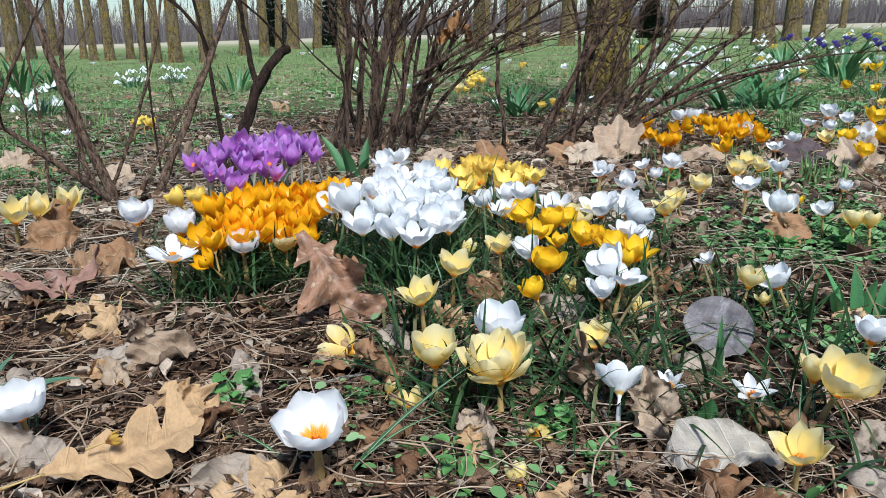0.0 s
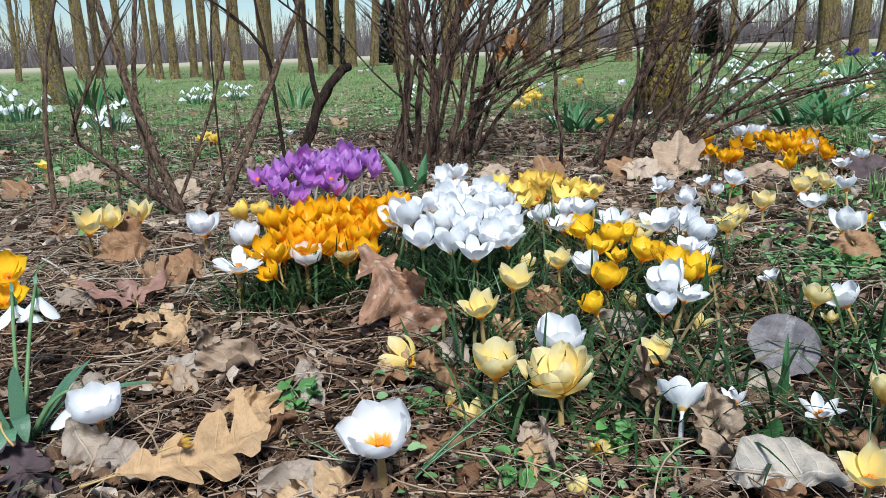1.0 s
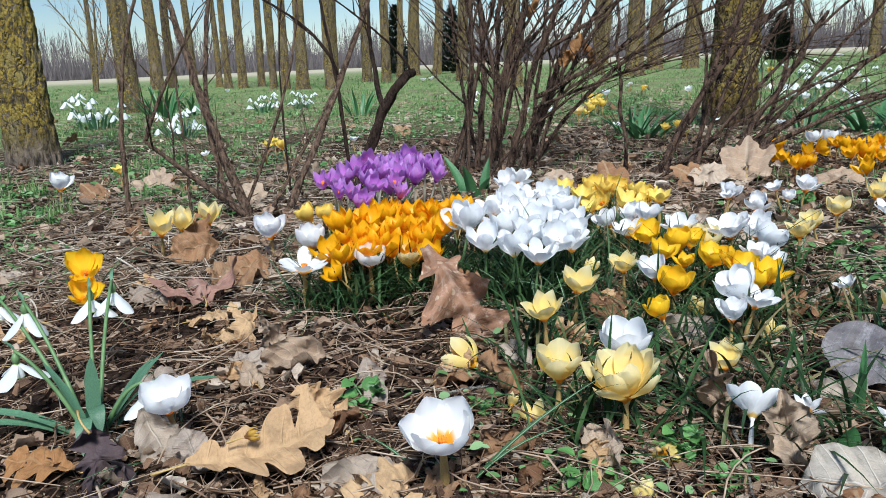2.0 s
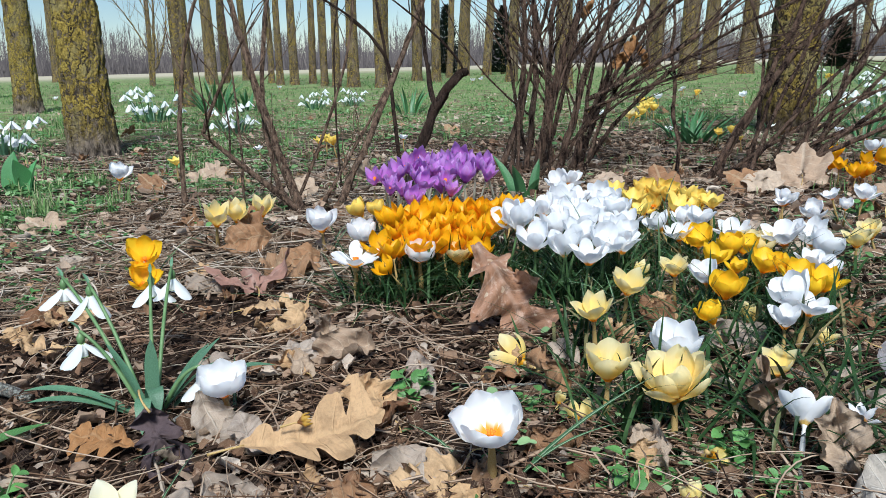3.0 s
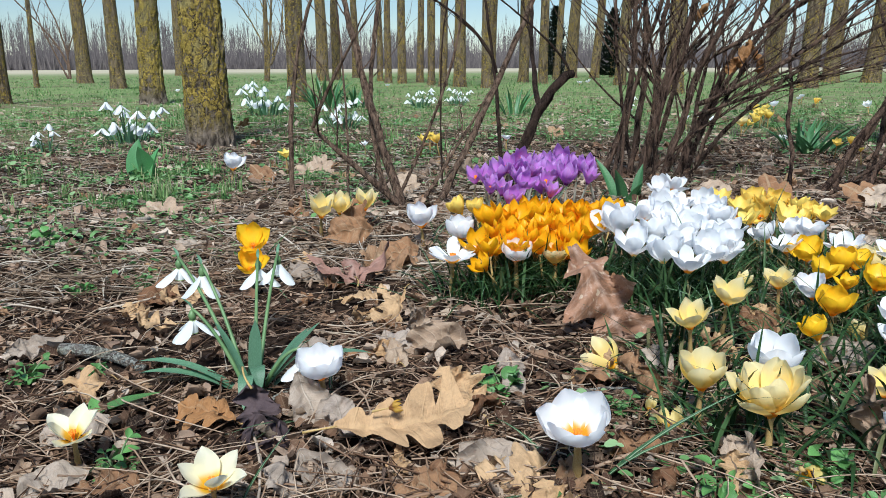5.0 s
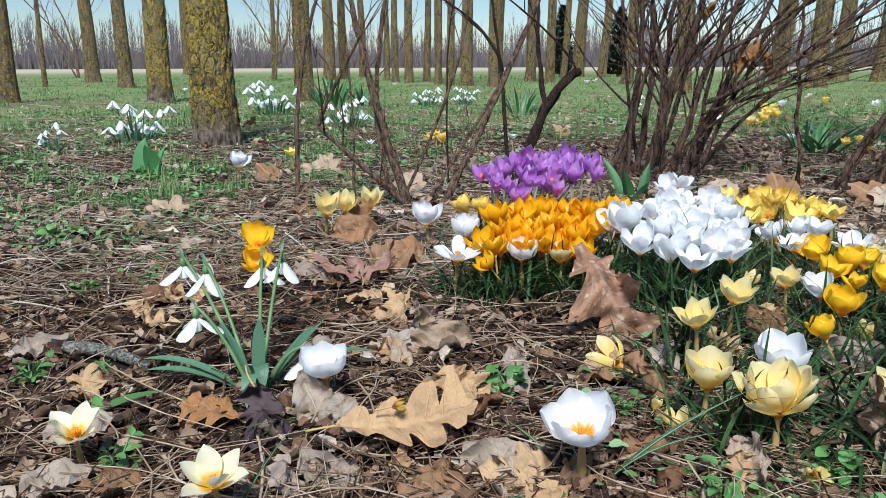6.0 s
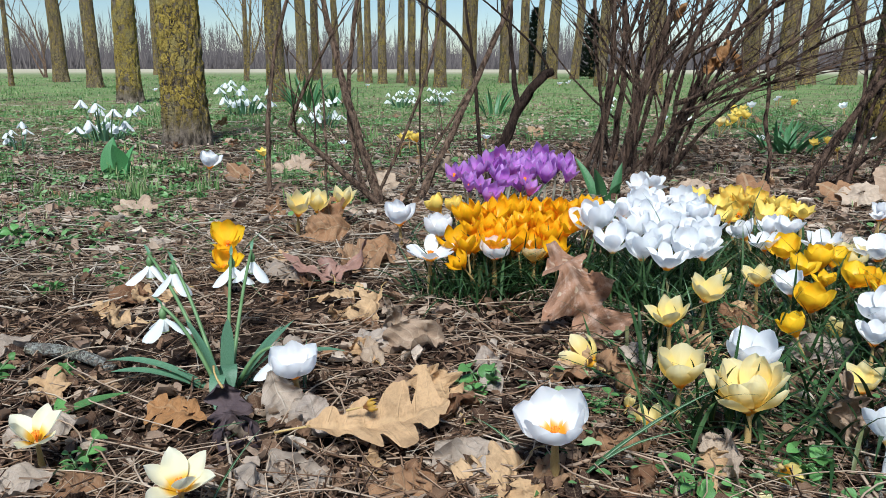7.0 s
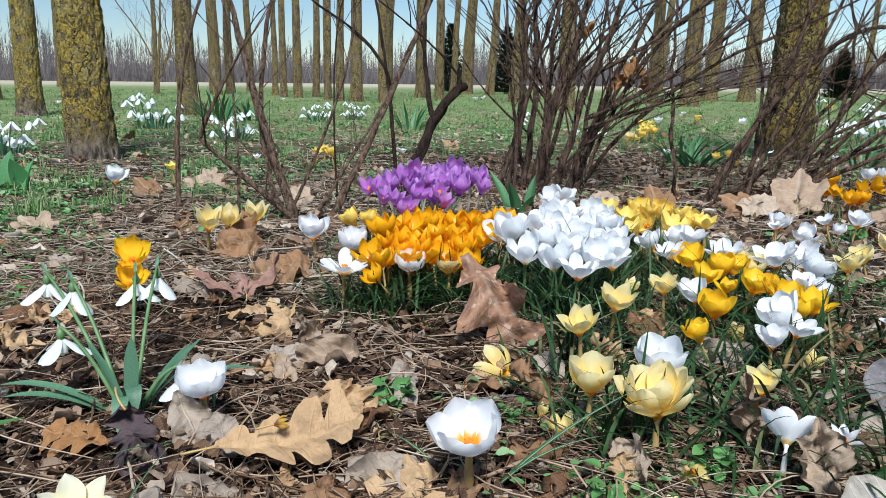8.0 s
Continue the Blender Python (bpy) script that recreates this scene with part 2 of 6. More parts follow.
def bark_material(name, dark, light, lichen, amount, scale, bare_foot=False):
    n = Nodes(name)
    long = n.coords("Object", (1, 1, 0.22))
    furrow = n.noise(scale * 3.0, long, 6.0, 0.7)
    col = n.mix(n.step(furrow, 0.36, 0.62), dark, light)
    patch = n.noise(scale * 2.6, n.coords("Object", (1, 1, 0.55)), 8.0, 0.8)
    speck = n.noise(scale * 6.0, n.coords(), 4.0, 0.7)
    cover = n.step(n.math('ADD', n.math('MULTIPLY', patch, 0.55), n.math('MULTIPLY', speck, 0.45)), 0.60 - amount * 0.22, 0.63 - amount * 0.22)
    broad = n.noise(scale * 0.45, n.coords(), 3.0)
    cover = n.math('MULTIPLY', cover, n.step(n.math('ADD', broad, n.math('MULTIPLY', patch, 0.25)), 0.46, 0.55)) if amount > 0.4 else cover
    if bare_foot:
        z = n.tree.nodes.new("ShaderNodeSeparateXYZ")
        n.put(z, 0, n.coords())
        cover = n.math('MULTIPLY', cover, n.step(n.math('ADD', z.outputs[2], n.math('MULTIPLY', patch, 0.12)), 0.08, 0.24))
    flake = n.noise(scale * 2.2, n.coords("Object", (1, 1, 0.8)), 3.0, 0.6)
    rim = n.step(n.math('ABSOLUTE', n.math('SUBTRACT', flake, 0.5)), 0.006, 0.045)
    crust = n.mix(n.step(speck, 0.36, 0.66), tuple(x * 0.45 for x in lichen), tuple(min(1.0, x * 1.15) for x in lichen))
    crust = n.mix(n.math('MULTIPLY', n.step(broad, 0.5, 0.62), 0.45), crust, (0.36, 0.33, 0.19))
    if amount > 0.7:
        cover = n.math('MULTIPLY', cover, rim)
    col = n.mix(n.math('MULTIPLY', cover, 0.9), col, crust)
    n.bump(n.math('ADD', n.math('MULTIPLY', furrow, 1.6), n.math('MULTIPLY', cover, n.math('ADD', speck, 0.5))), 1.0, 0.35 / scale)
    return n.done(col, 0.9, 0.0, 0.1)


TREE_BARK = bark_material("lichened bark", (0.035, 0.027, 0.022), (0.27, 0.215, 0.165), (0.55, 0.40, 0.085), 0.92, 17.0, True)
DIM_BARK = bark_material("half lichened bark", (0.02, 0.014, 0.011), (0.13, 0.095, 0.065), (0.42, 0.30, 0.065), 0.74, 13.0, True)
FAR_BARK = bark_material("far lichened bark", (0.08, 0.06, 0.042), (0.26, 0.195, 0.125), (0.42, 0.30, 0.075), 0.45, 10.0)
SHRUB_BARK = bark_material("shrub bark", (0.012, 0.007, 0.006), (0.17, 0.108, 0.076), (0.24, 0.17, 0.13), 0.25, 26.0)
TWIG_BARK = bark_material("brown twig bark", (0.04, 0.025, 0.018), (0.22, 0.145, 0.10), (0.24, 0.175, 0.13), 0.25, 40.0)
STUMP_BARK = bark_material("dark branch bark", (0.018, 0.012, 0.010), (0.06, 0.038, 0.028), (0.09, 0.06, 0.05), 0.2, 40.0)
STICK_BARK = bark_material("fallen stick bark", (0.10, 0.085, 0.075), (0.30, 0.26, 0.22), (0.46, 0.46, 0.40), 0.6, 60.0)


def ground_material():
    n = Nodes("soil and turf")
    p = n.coords("Object")
    xyz = n.tree.nodes.new("ShaderNodeSeparateXYZ")
    n.put(xyz, 0, p)
    fine, mid = n.noise(160.0, p, 6.0, 0.7), n.noise(22.0, p, 5.0, 0.6)
    wide = n.noise(1.6, p, 5.0, 0.6)
    soil = n.ramp(n.math('ADD', n.math('MULTIPLY', fine, 0.6), n.math('MULTIPLY', mid, 0.4)),
                  (0.3, (0.008, 0.006, 0.004)), (0.52, (0.034, 0.022, 0.016)), (0.75, (0.11, 0.072, 0.05)))
    turf = n.ramp(fine, (0.3, (0.08, 0.14, 0.045)), (0.5, (0.19, 0.27, 0.10)), (0.72, (0.36, 0.34, 0.20)))
    away = n.math('SQRT', n.math('ADD', n.math('POWER', n.math('SUBTRACT', xyz.outputs[0], 0.2), 2.0), n.math('POWER', n.math('SUBTRACT', xyz.outputs[1], 0.2), 2.0)))
    rear = n.math('MAXIMUM', 0.0, n.math('SUBTRACT', n.math('MULTIPLY', n.math('ABSOLUTE', n.math('SUBTRACT', xyz.outputs[0], 0.2)), 0.5), n.math('SUBTRACT', xyz.outputs[1], 0.1)))
    lawn = n.math('ADD', away, n.math('MULTIPLY', rear, 2.2))
    green = n.step(n.math('ADD', n.math('MULTIPLY', n.step(lawn, 1.3, 7.0), 0.8), n.math('MULTIPLY', wide, 0.9)), 0.55, 0.95)
    tuft = n.noise(9.0, p, 5.0, 0.75)
    turf = n.mix(n.math('MULTIPLY', n.step(tuft, 0.45, 0.62), 0.6), turf, (0.045, 0.085, 0.025))
    worn = n.step(n.math('ADD', n.math('MULTIPLY', n.noise(5.0, p, 6.0, 0.7), 0.6), n.math('MULTIPLY', n.noise(0.8, p, 4.0), 0.5)), 0.54, 0.64)
    turf = n.mix(n.math('MULTIPLY', worn, 0.75), turf, n.ramp(fine, (0.3, (0.06, 0.045, 0.03)), (0.7, (0.24, 0.18, 0.12))))
    col = n.mix(green, soil, turf)
    field = n.ramp(n.noise(0.25, p, 5.0), (0.3, (0.36, 0.32, 0.22)), (0.7, (0.47, 0.42, 0.31)))
    dry = n.step(n.math('ADD', away, n.math('MULTIPLY', wide, 16.0)), 34.0, 62.0)
    col = n.mix(dry, col, field)
    n.bump(n.math('ADD', fine, mid), 0.9, 0.006)
    return n.done(col, 0.95, 0.0, 0.05)


GROUND = ground_material()


# ---- mesh tools ----
def as_mesh(name, verts, faces, material, uvs=None, smooth=True):
    me = bpy.data.meshes.new(name)
    me.from_pydata([tuple(v) for v in verts], [], faces)
    me.materials.append(material)
    if uvs is not None:
        layer = me.uv_layers.new(name="UVMap")
        flat = np.zeros(len(me.loops), dtype=np.int32)
        me.loops.foreach_get("vertex_index", flat)
        layer.data.foreach_set("uv", np.asarray(uvs, dtype=np.float32)[flat].ravel())
    if smooth:
        me.polygons.foreach_set("use_smooth", [True] * len(me.polygons))
    me.update()
    return me


def part(name, me, parent, label="", at=None):
    ob = new(name, me)
    ob.parent = parent
    if at is not None:
        ob.matrix_basis = at
    return tagged(ob, label)


def thing(name, label, category, group="", at=None, kind=""):
    ob = new(name)
    ob.empty_display_size = 0.02
    if at is not None:
        ob.matrix_basis = at
    return tagged(ob, label, category, group, kind)


def grid_faces(rows, cols, wrap=False):
    out = []
    for i in range(rows - 1):
        for j in range(cols if wrap else cols - 1):
            k = (j + 1) % cols
            out.append((i * cols + j, i * cols + k, (i + 1) * cols + k, (i + 1) * cols + j))
    return out


def tube(points, radii, sides=7, rough=0.0, cap=True):
    """Vertices, faces and uvs of a round limb along a line of points."""
    verts, uvs = [], []
    pts = [Vector(p) for p in points]
    side = None
    for i, p in enumerate(pts):
        way = (pts[min(i + 1, len(pts) - 1)] - pts[max(i - 1, 0)]).normalized()
        if side is None:
            side = way.orthogonal().normalized()
        side = (side - way * side.dot(way)).normalized()
        up = way.cross(side)
        for j in range(sides):
            a = 2 * math.pi * j / sides
            r = radii[i] * (1 + (rough * noise.noise(p * 35 + Vector((j * 1.7, 0, 0))) if rough else 0))
            verts.append(p + (side * math.cos(a) + up * math.sin(a)) * r)
            uvs.append((j / sides, i / (len(pts) - 1)))
    faces = grid_faces(len(pts), sides, True)
    if cap:
        faces.append(tuple(range(sides))[::-1])
        faces.append(tuple(len(verts) - sides + j for j in range(sides)))
    return verts, faces, uvs


def join(pieces):
    verts, faces, uvs = [], [], []
    for v, f, u in pieces:
        o = len(verts)
        verts += v
        faces += [tuple(i + o for i in face) for face in f]
        uvs += u
    return verts, faces, uvs


def bend(a, b, c, n):
    """n points on the smooth curve that starts at a, is drawn by b and ends at c."""
    a, b, c = Vector(a), Vector(b), Vector(c)
    b = 2 * b - (a + c) / 2
    return [a * (1 - t) ** 2 + b * 2 * t * (1 - t) + c * t * t for t in (i / (n - 1) for i in range(n))]


def ground_z(x, y):
    d = math.hypot(x - 0.2, y - 0.2)
    near = max(0.0, 1 - d / 6)
    z = 0.007 * noise.noise((x * 4.1, y * 4.1, 0.3)) + 0.004 * noise.noise((x * 13, y * 13, 1.7))
    return z * near + 0.012 * noise.noise((x * 0.9, y * 0.9, 5.1)) * min(1.0, d / 2) * near


# ---- ground ----
def build_ground():
    verts, radii = [], [0.0]
    r = 0.05
    while r < 3000:
        radii.append(r)
        r *= 1.035 if r < 8 else 1.2
    turns = 180
    for r in radii:
        for k in range(turns):
            a = 2 * math.pi * k / turns
            x, y = 0.2 + r * math.cos(a), 0.2 + r * math.sin(a)
            verts.append((x, y, ground_z(x, y) + (0.003 * noise.noise((x * 60, y * 60, 2.2)) if r < 3 else 0)))
    faces = grid_faces(len(radii), turns, True)
    ob = new("ground", as_mesh("ground", verts, faces, GROUND))
    tagged(ob, "dark garden soil giving way to green turf and pale dry field", "ground", kind="structure")


build_ground()


# ---- trees ----
def trunk_line(x, y, lean, height, n):
    wob = random.random() * 50
    return [(x + lean[0] * h + 0.02 * noise.noise((h * 0.8, wob, 0)) * h, y + lean[1] * h + 0.02 * noise.noise((h * 0.8, wob, 9)) * h, h - 0.05)
            for h in (height * (i / (n - 1)) ** 1.5 for i in range(n))]


def tree(x, y, width, lean=(0, 0), height=7.0, fine=False, material=None, label=""):
    t = thing("tree", label or "bare slender tree with yellow lichen on its bark", "tree", "trees of the grove")
    line = trunk_line(x, y, lean, height, 220 if fine else 26)
    radii = []
    for p in line:
        h = p[2] + 0.05
        radii.append(width / 2 * (1 - 0.75 * h / height) * (1 + 0.35 * math.exp(-h / 0.10)))
    sides = 90 if fine else 14
    v, f, u = tube(line, radii, sides)
    if fine:
        for k, p in enumerate(v):
            i = k // sides
            mid = Vector(line[i])
            out = (p - mid).normalized()
            q = Vector((p.x * 42, p.y * 42, p.z * 13))
            ridge = 1.3 * min(1.0, abs(noise.noise(q)) * 3.6) + 0.5 * abs(noise.noise(q * 2.1))
            v[k] = p + out * (0.0065 * ridge - 0.007) + out * 0.008 * abs(noise.noise((p.x * 58, p.y * 58, p.z * 48)))
    part("trunk", as_mesh("trunk", v, f, material or FAR_BARK, u), t)
    for k in range(3):
        i = int(len(line) * (0.66 + 0.1 * k))
        a = random.uniform(0, 6.28)
        s = Vector(line[i])
        e = s + Vector((math.cos(a) * 0.9, math.sin(a) * 0.9, 1.1)) * random.uniform(0.7, 1.3)
        m = (s + e) / 2 + Vector((math.cos(a), math.sin(a), -0.4)) * 0.15
        pts = bend(s, m, e, 7)
        pieces = [tube(pts, [radii[i] * 0.45 * (1 - 0.8 * j / 6) for j in range(7)], 6)]
        for q in range(5):
            b = pts[2 + q % 5]
            d = Vector((random.uniform(-1, 1), random.uniform(-1, 1), random.uniform(0.2, 1))) * 0.5
            pieces.append(tube([b, b + d * 0.5 + Vector((0, 0, 0.03)), b + d], [0.008, 0.006, 0.003], 4))
        v, f, u = join(pieces)
        part("limb", as_mesh("limb", v, f, material or FAR_BARK, u), t)
    return t


GROVE = [
    (-8.59, 7.85, 0.194, -0.02), (-12.35, 10.39, 0.264, -0.03), (-10.28, 7.88, 0.072, 0.0), (-20.8, 21.2, 0.35, 0),
    (-10.87, 13.69, 0.106, 0.02), (-3.85, 5.5, 0.155, 0.0), (-8.14, 13.76, 0.121, 0), (-7.13, 12.39, 0.128, 0),
    (-6.65, 12.04, 0.152, 0), (-6.83, 12.98, 0.132, 0.02), (-5.6, 11.09, 0.094, 0.03), (-5.1, 10.52, 0.121, 0.02),
    (-4.73, 10.31, 0.172, 0), (-4.13, 9.89, 0.148, 0), (-5.04, 13.47, 0.178, 0.03), (-5.96, 18.83, 0.297, 0.06),
    (-5.41, 18.95, 0.215, 0.07), (-9.28, 13.45, 0.245, 0), (-9.77, 14.66, 0.193, -0.02),
]
GROVE_REST = [
    (-1.46, 8.52, 0.184, 0), (-0.98, 12.51, 0.178, 0.04), (-0.38, 11.12, 0.239, 0.02), (-0.24, 14.81, 0.26, 0.04),
    (0.35, 14.97, 0.277, 0.05), (-11.29, 17.73, 0.202, -0.02), (3.01, 12.06, 0.3, -0.03), (4.06, 14.64, 0.3, 0.03),
    (5.13, 24.37, 0.3, 0.02), (4.89, 16.09, 0.269, 0.05), (12.57, 38.66, 0.3, 0.05), (-4.29, 12.41, 0.154, 0.02),
    (-5.42, 16.28, 0.142, 0.05), (-4.8, 11.49, 0.171, 0.03), (-5.45, 14.5, 0.16, 0.0), (-2.94, 11.97, 0.169, 0.06),
    (-6.13, 12.11, 0.121, 0.0), (-2.32, 28.38, 0.3, 0.1), (5.21, 38.61, 0.3, 0.06), (-5.79, 4.26, 0.14, 0),
]
GROVE += GROVE_REST
NEAR_TREES = [(-1.817, 2.33), (-4.676, 4.762), (0.373, 3.334)]
for row in GROVE:
    tree(row[0], row[1], row[2], (row[3], 0.0), 5.0 + row[1] * 0.12)


def conifer(x, y, height, width):
    t = thing("conifer", "dark green narrow conifer standing among the bare trees", "conifer", "dark conifers")
    part("trunk", as_mesh("trunk", *tube([(0, 0, -0.05), (0, 0, height * 0.9)], [0.06, 0.01], 8)[:2], FAR_BARK), t)
    verts, faces = [], []
    for k in range(2600):
        h = random.random() ** 1.2
        r = width / 2 * (1 - h ** 2.2) ** 0.8 * random.uniform(0.45, 1.1) * (1 + 0.45 * noise.noise((h * 5, k % 9 * 1.3, x)))
        a = random.uniform(0, 6.283)
        c = Vector((r * math.cos(a), r * math.sin(a), 0.05 + h * height))
        d = Vector((math.cos(a), math.sin(a), random.uniform(0.2, 1.2))).normalized() * random.uniform(0.05, 0.13)
        s = Vector((-math.sin(a), math.cos(a), random.uniform(-0.4, 0.4))) * 0.025
        o = len(verts)
        verts += [c - s, c + s, c + d]
        faces.append((o, o + 1, o + 2))
    part("crown", as_mesh("crown", verts, faces, CONIFER), t, "dense dark needles")
    t.location = (x, y, 0)


conifer(-6.66, 19.69, 1.64, 0.65)
conifer(-5.28, 19.96, 1.57, 0.76)
conifer(2.16, 18.34, 0.91, 0.52)


# ---- far woods at the edge of the field ----
def woods():
    """Bare trees with fine twigs fanning up, over a lower thicket, round the far side of the field."""
    verts, faces = [], []

    def twig(x, y, z, e, up, w):
        d = math.hypot(x, y)
        ax, ay = -y / d, x / d
        o = len(verts)
        verts.extend(((x - ax * w, y - ay * w, z), (x + ax * w, y + ay * w, z), (x + ax * e, y + ay * e, z + up)))
        faces.append((o, o + 1, o + 2))

    for k in range(2600):
        a, d = radians(random.uniform(25, 165)), random.uniform(125, 160)
        x, y = d * math.cos(a), d * math.sin(a)
        h = random.uniform(4.6, 7.2 + 3.0 * noise.noise((a * 9, 0, 0)))
        twig(x, y, -0.2, random.uniform(-0.4, 0.4), h, 0.07)
        for q in range(16):
            b = random.uniform(0.35, 0.95)
            twig(x, y, b * h, random.uniform(-1, 1) * 1.6 * (1.1 - b), h * random.uniform(0.10, 0.28), 0.028)
    for k in range(56000):
        a, d = radians(random.uniform(25, 165)), random.uniform(112, 128)
        h = random.triangular(0.5, 4.2 + 1.4 * noise.noise((a * 14, 3, 0)), 2.2)
        twig(d * math.cos(a), d * math.sin(a), -0.2, random.uniform(-0.9, 0.9), h, random.uniform(0.04, 0.11))
    ob = new("distant_woods", as_mesh("distant_woods", verts, faces, HAZED_BRUSH, smooth=False))
    tagged(ob, "bare grey-brown woods and brush beyond the field, haze put into their colour", "woods", kind="stuff")


woods()


# ---- near trees ----
NEAR_BARK_LABEL = "thick trunk of furrowed grey bark crusted with mustard lichen"
tree(NEAR_TREES[0][0], NEAR_TREES[0][1], 0.146, (-0.035, 0.0), 6.0, True, TREE_BARK, NEAR_BARK_LABEL)
tree(NEAR_TREES[1][0], NEAR_TREES[1][1], 0.175, (-0.01, 0.0), 6.5, True, TREE_BARK, NEAR_BARK_LABEL)
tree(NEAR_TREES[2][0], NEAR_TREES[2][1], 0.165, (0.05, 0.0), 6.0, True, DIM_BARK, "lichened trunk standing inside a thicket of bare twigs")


# ---- shrubs ----
LEFT_STEMS = [
    (-0.548, 1.511, -0.003, -0.62, 1.467, 0.074, -0.707, 1.42, 0.166, 0.0076),
    (-0.707, 1.42, 0.166, -0.67, 1.43, 0.245, -0.62, 1.448, 0.335, 0.0042),
    (-0.582, 1.524, 0.025, -0.691, 1.575, 0.253, -0.781, 1.63, 0.456, 0.0089),
    (-0.595, 1.528, 0.023, -0.678, 1.582, 0.185, -0.705, 1.689, 0.458, 0.0061),
    (-0.518, 1.561, 0.007, -0.472, 1.703, 0.206, -0.415, 1.866, 0.472, 0.0078),
    (-0.606, 1.618, 0.082, -0.555, 1.689, 0.263, -0.553, 1.739, 0.456, 0.0035),
    (-0.832, 1.518, 0.025, -0.849, 1.554, 0.241, -0.818, 1.612, 0.457, 0.0053),
    (-0.732, 1.565, 0.022, -0.773, 1.632, 0.181, -0.851, 1.713, 0.467, 0.0029),
    (-0.563, 1.56, -0.002, -0.536, 1.688, 0.113, -0.51, 1.818, 0.238, 0.0045),
]
BRANCH_STEMS = [
    (-0.42, 1.766, 0.091, -0.390, 1.790, 0.190, -0.33, 1.819, 0.261, 0.0138),
    (-0.392, 1.792, 0.190, -0.450, 1.888, 0.31, -0.473, 1.952, 0.471, 0.0074),
    (-0.338, 1.816, 0.264, -0.378, 1.774, 0.332, -0.48, 1.71, 0.428, 0.0035),
    (-0.503, 1.838, 0.082, -0.537, 1.89, 0.236, -0.601, 1.949, 0.477, 0.0063),
    (-0.541, 1.9, 0.261, -0.582, 1.885, 0.348, -0.687, 1.84, 0.435, 0.0058),
    (-0.644, 1.834, 0.108, -0.666, 1.872, 0.299, -0.656, 1.922, 0.477, 0.0033),
]
MIDDLE_STEMS = [
    (-0.346, 2.13, 0.022, -0.305, 2.207, 0.272, -0.336, 2.251, 0.519, 0.0127),
    (-0.303, 2.059, 0.019, -0.251, 2.096, 0.311, -0.187, 2.116, 0.497, 0.0095),
    (-0.306, 2.2, -0.004, -0.297, 2.292, 0.229, -0.331, 2.382, 0.532, 0.0144),
    (-0.251, 2.115, 0.004, -0.211, 2.152, 0.232, -0.135, 2.218, 0.505, 0.0178),
    (-0.251, 2.28, -0.017, -0.282, 2.39, 0.227, -0.288, 2.531, 0.545, 0.0133),
    (-0.191, 2.087, 0.009, -0.135, 2.095, 0.221, -0.047, 2.131, 0.491, 0.0147),
    (-0.185, 2.2, -0.006, -0.107, 2.295, 0.244, 0.011, 2.416, 0.518, 0.0141),
    (-0.179, 2.291, -0.02, -0.094, 2.453, 0.27, 0.084, 2.657, 0.538, 0.0124),
    (-0.144, 2.166, 0.004, 0.027, 2.266, 0.231, 0.334, 2.42, 0.412, 0.0082),
]
MIDDLE_MORE = [
    (-0.218, 2.298, -0.006, -0.061, 2.493, 0.218, 0.363, 2.794, 0.345, 0.0074),
    (-0.276, 2.293, -0.008, -0.23, 2.475, 0.331, -0.23, 2.61, 0.55, 0.0112),
    (-0.302, 2.261, 0.005, -0.376, 2.351, 0.257, -0.429, 2.463, 0.546, 0.0081),
    (-0.127, 2.095, 0.007, -0.013, 2.137, 0.309, 0.184, 2.191, 0.485, 0.0079),
    (-0.2, 2.36, -0.021, -0.182, 2.546, 0.301, -0.176, 2.713, 0.558, 0.0098),
    (-0.277, 2.028, 0.027, -0.254, 2.03, 0.347, -0.201, 2.007, 0.487, 0.0066),
    (-0.192, 2.031, 0.016, -0.156, 2.005, 0.272, 0.019, 2.026, 0.443, 0.0059),
    (-0.221, 2.074, 0.014, -0.069, 2.115, 0.171, 0.129, 2.159, 0.247, 0.0047),
    (-0.245, 2.063, 0.018, -0.226, 2.071, 0.31, -0.323, 1.997, 0.48, 0.0053),
]
POLE_STEM = [
    (0.091, 2.092, -0.01, 0.061, 2.197, 0.233, 0.048, 2.311, 0.479, 0.007),
]
RIGHT_STEMS = [
    (0.226, 1.979, -0.002, 0.274, 2.026, 0.143, 0.376, 2.109, 0.392, 0.0062),
    (0.31, 2.02, 0.03, 0.475, 2.0, 0.13, 0.73, 1.99, 0.22, 0.0065),
    (0.239, 2.031, -0.009, 0.429, 2.108, 0.121, 0.796, 2.195, 0.195, 0.0058),
    (0.201, 2.078, -0.009, 0.37, 2.185, 0.194, 0.571, 2.292, 0.383, 0.0059),
    (0.281, 2.141, -0.013, 0.348, 2.246, 0.192, 0.46, 2.36, 0.404, 0.0054),
    (0.31, 2.197, -0.015, 0.507, 2.341, 0.212, 0.7, 2.474, 0.402, 0.0062),
    (0.26, 2.084, -0.02, 0.463, 2.194, 0.179, 0.786, 2.301, 0.299, 0.0046),
    (0.274, 2.137, -0.023, 0.553, 2.264, 0.147, 1.015, 2.39, 0.213, 0.0041),
    (0.214, 2.182, -0.019, 0.31, 2.328, 0.272, 0.347, 2.424, 0.412, 0.0055),
]
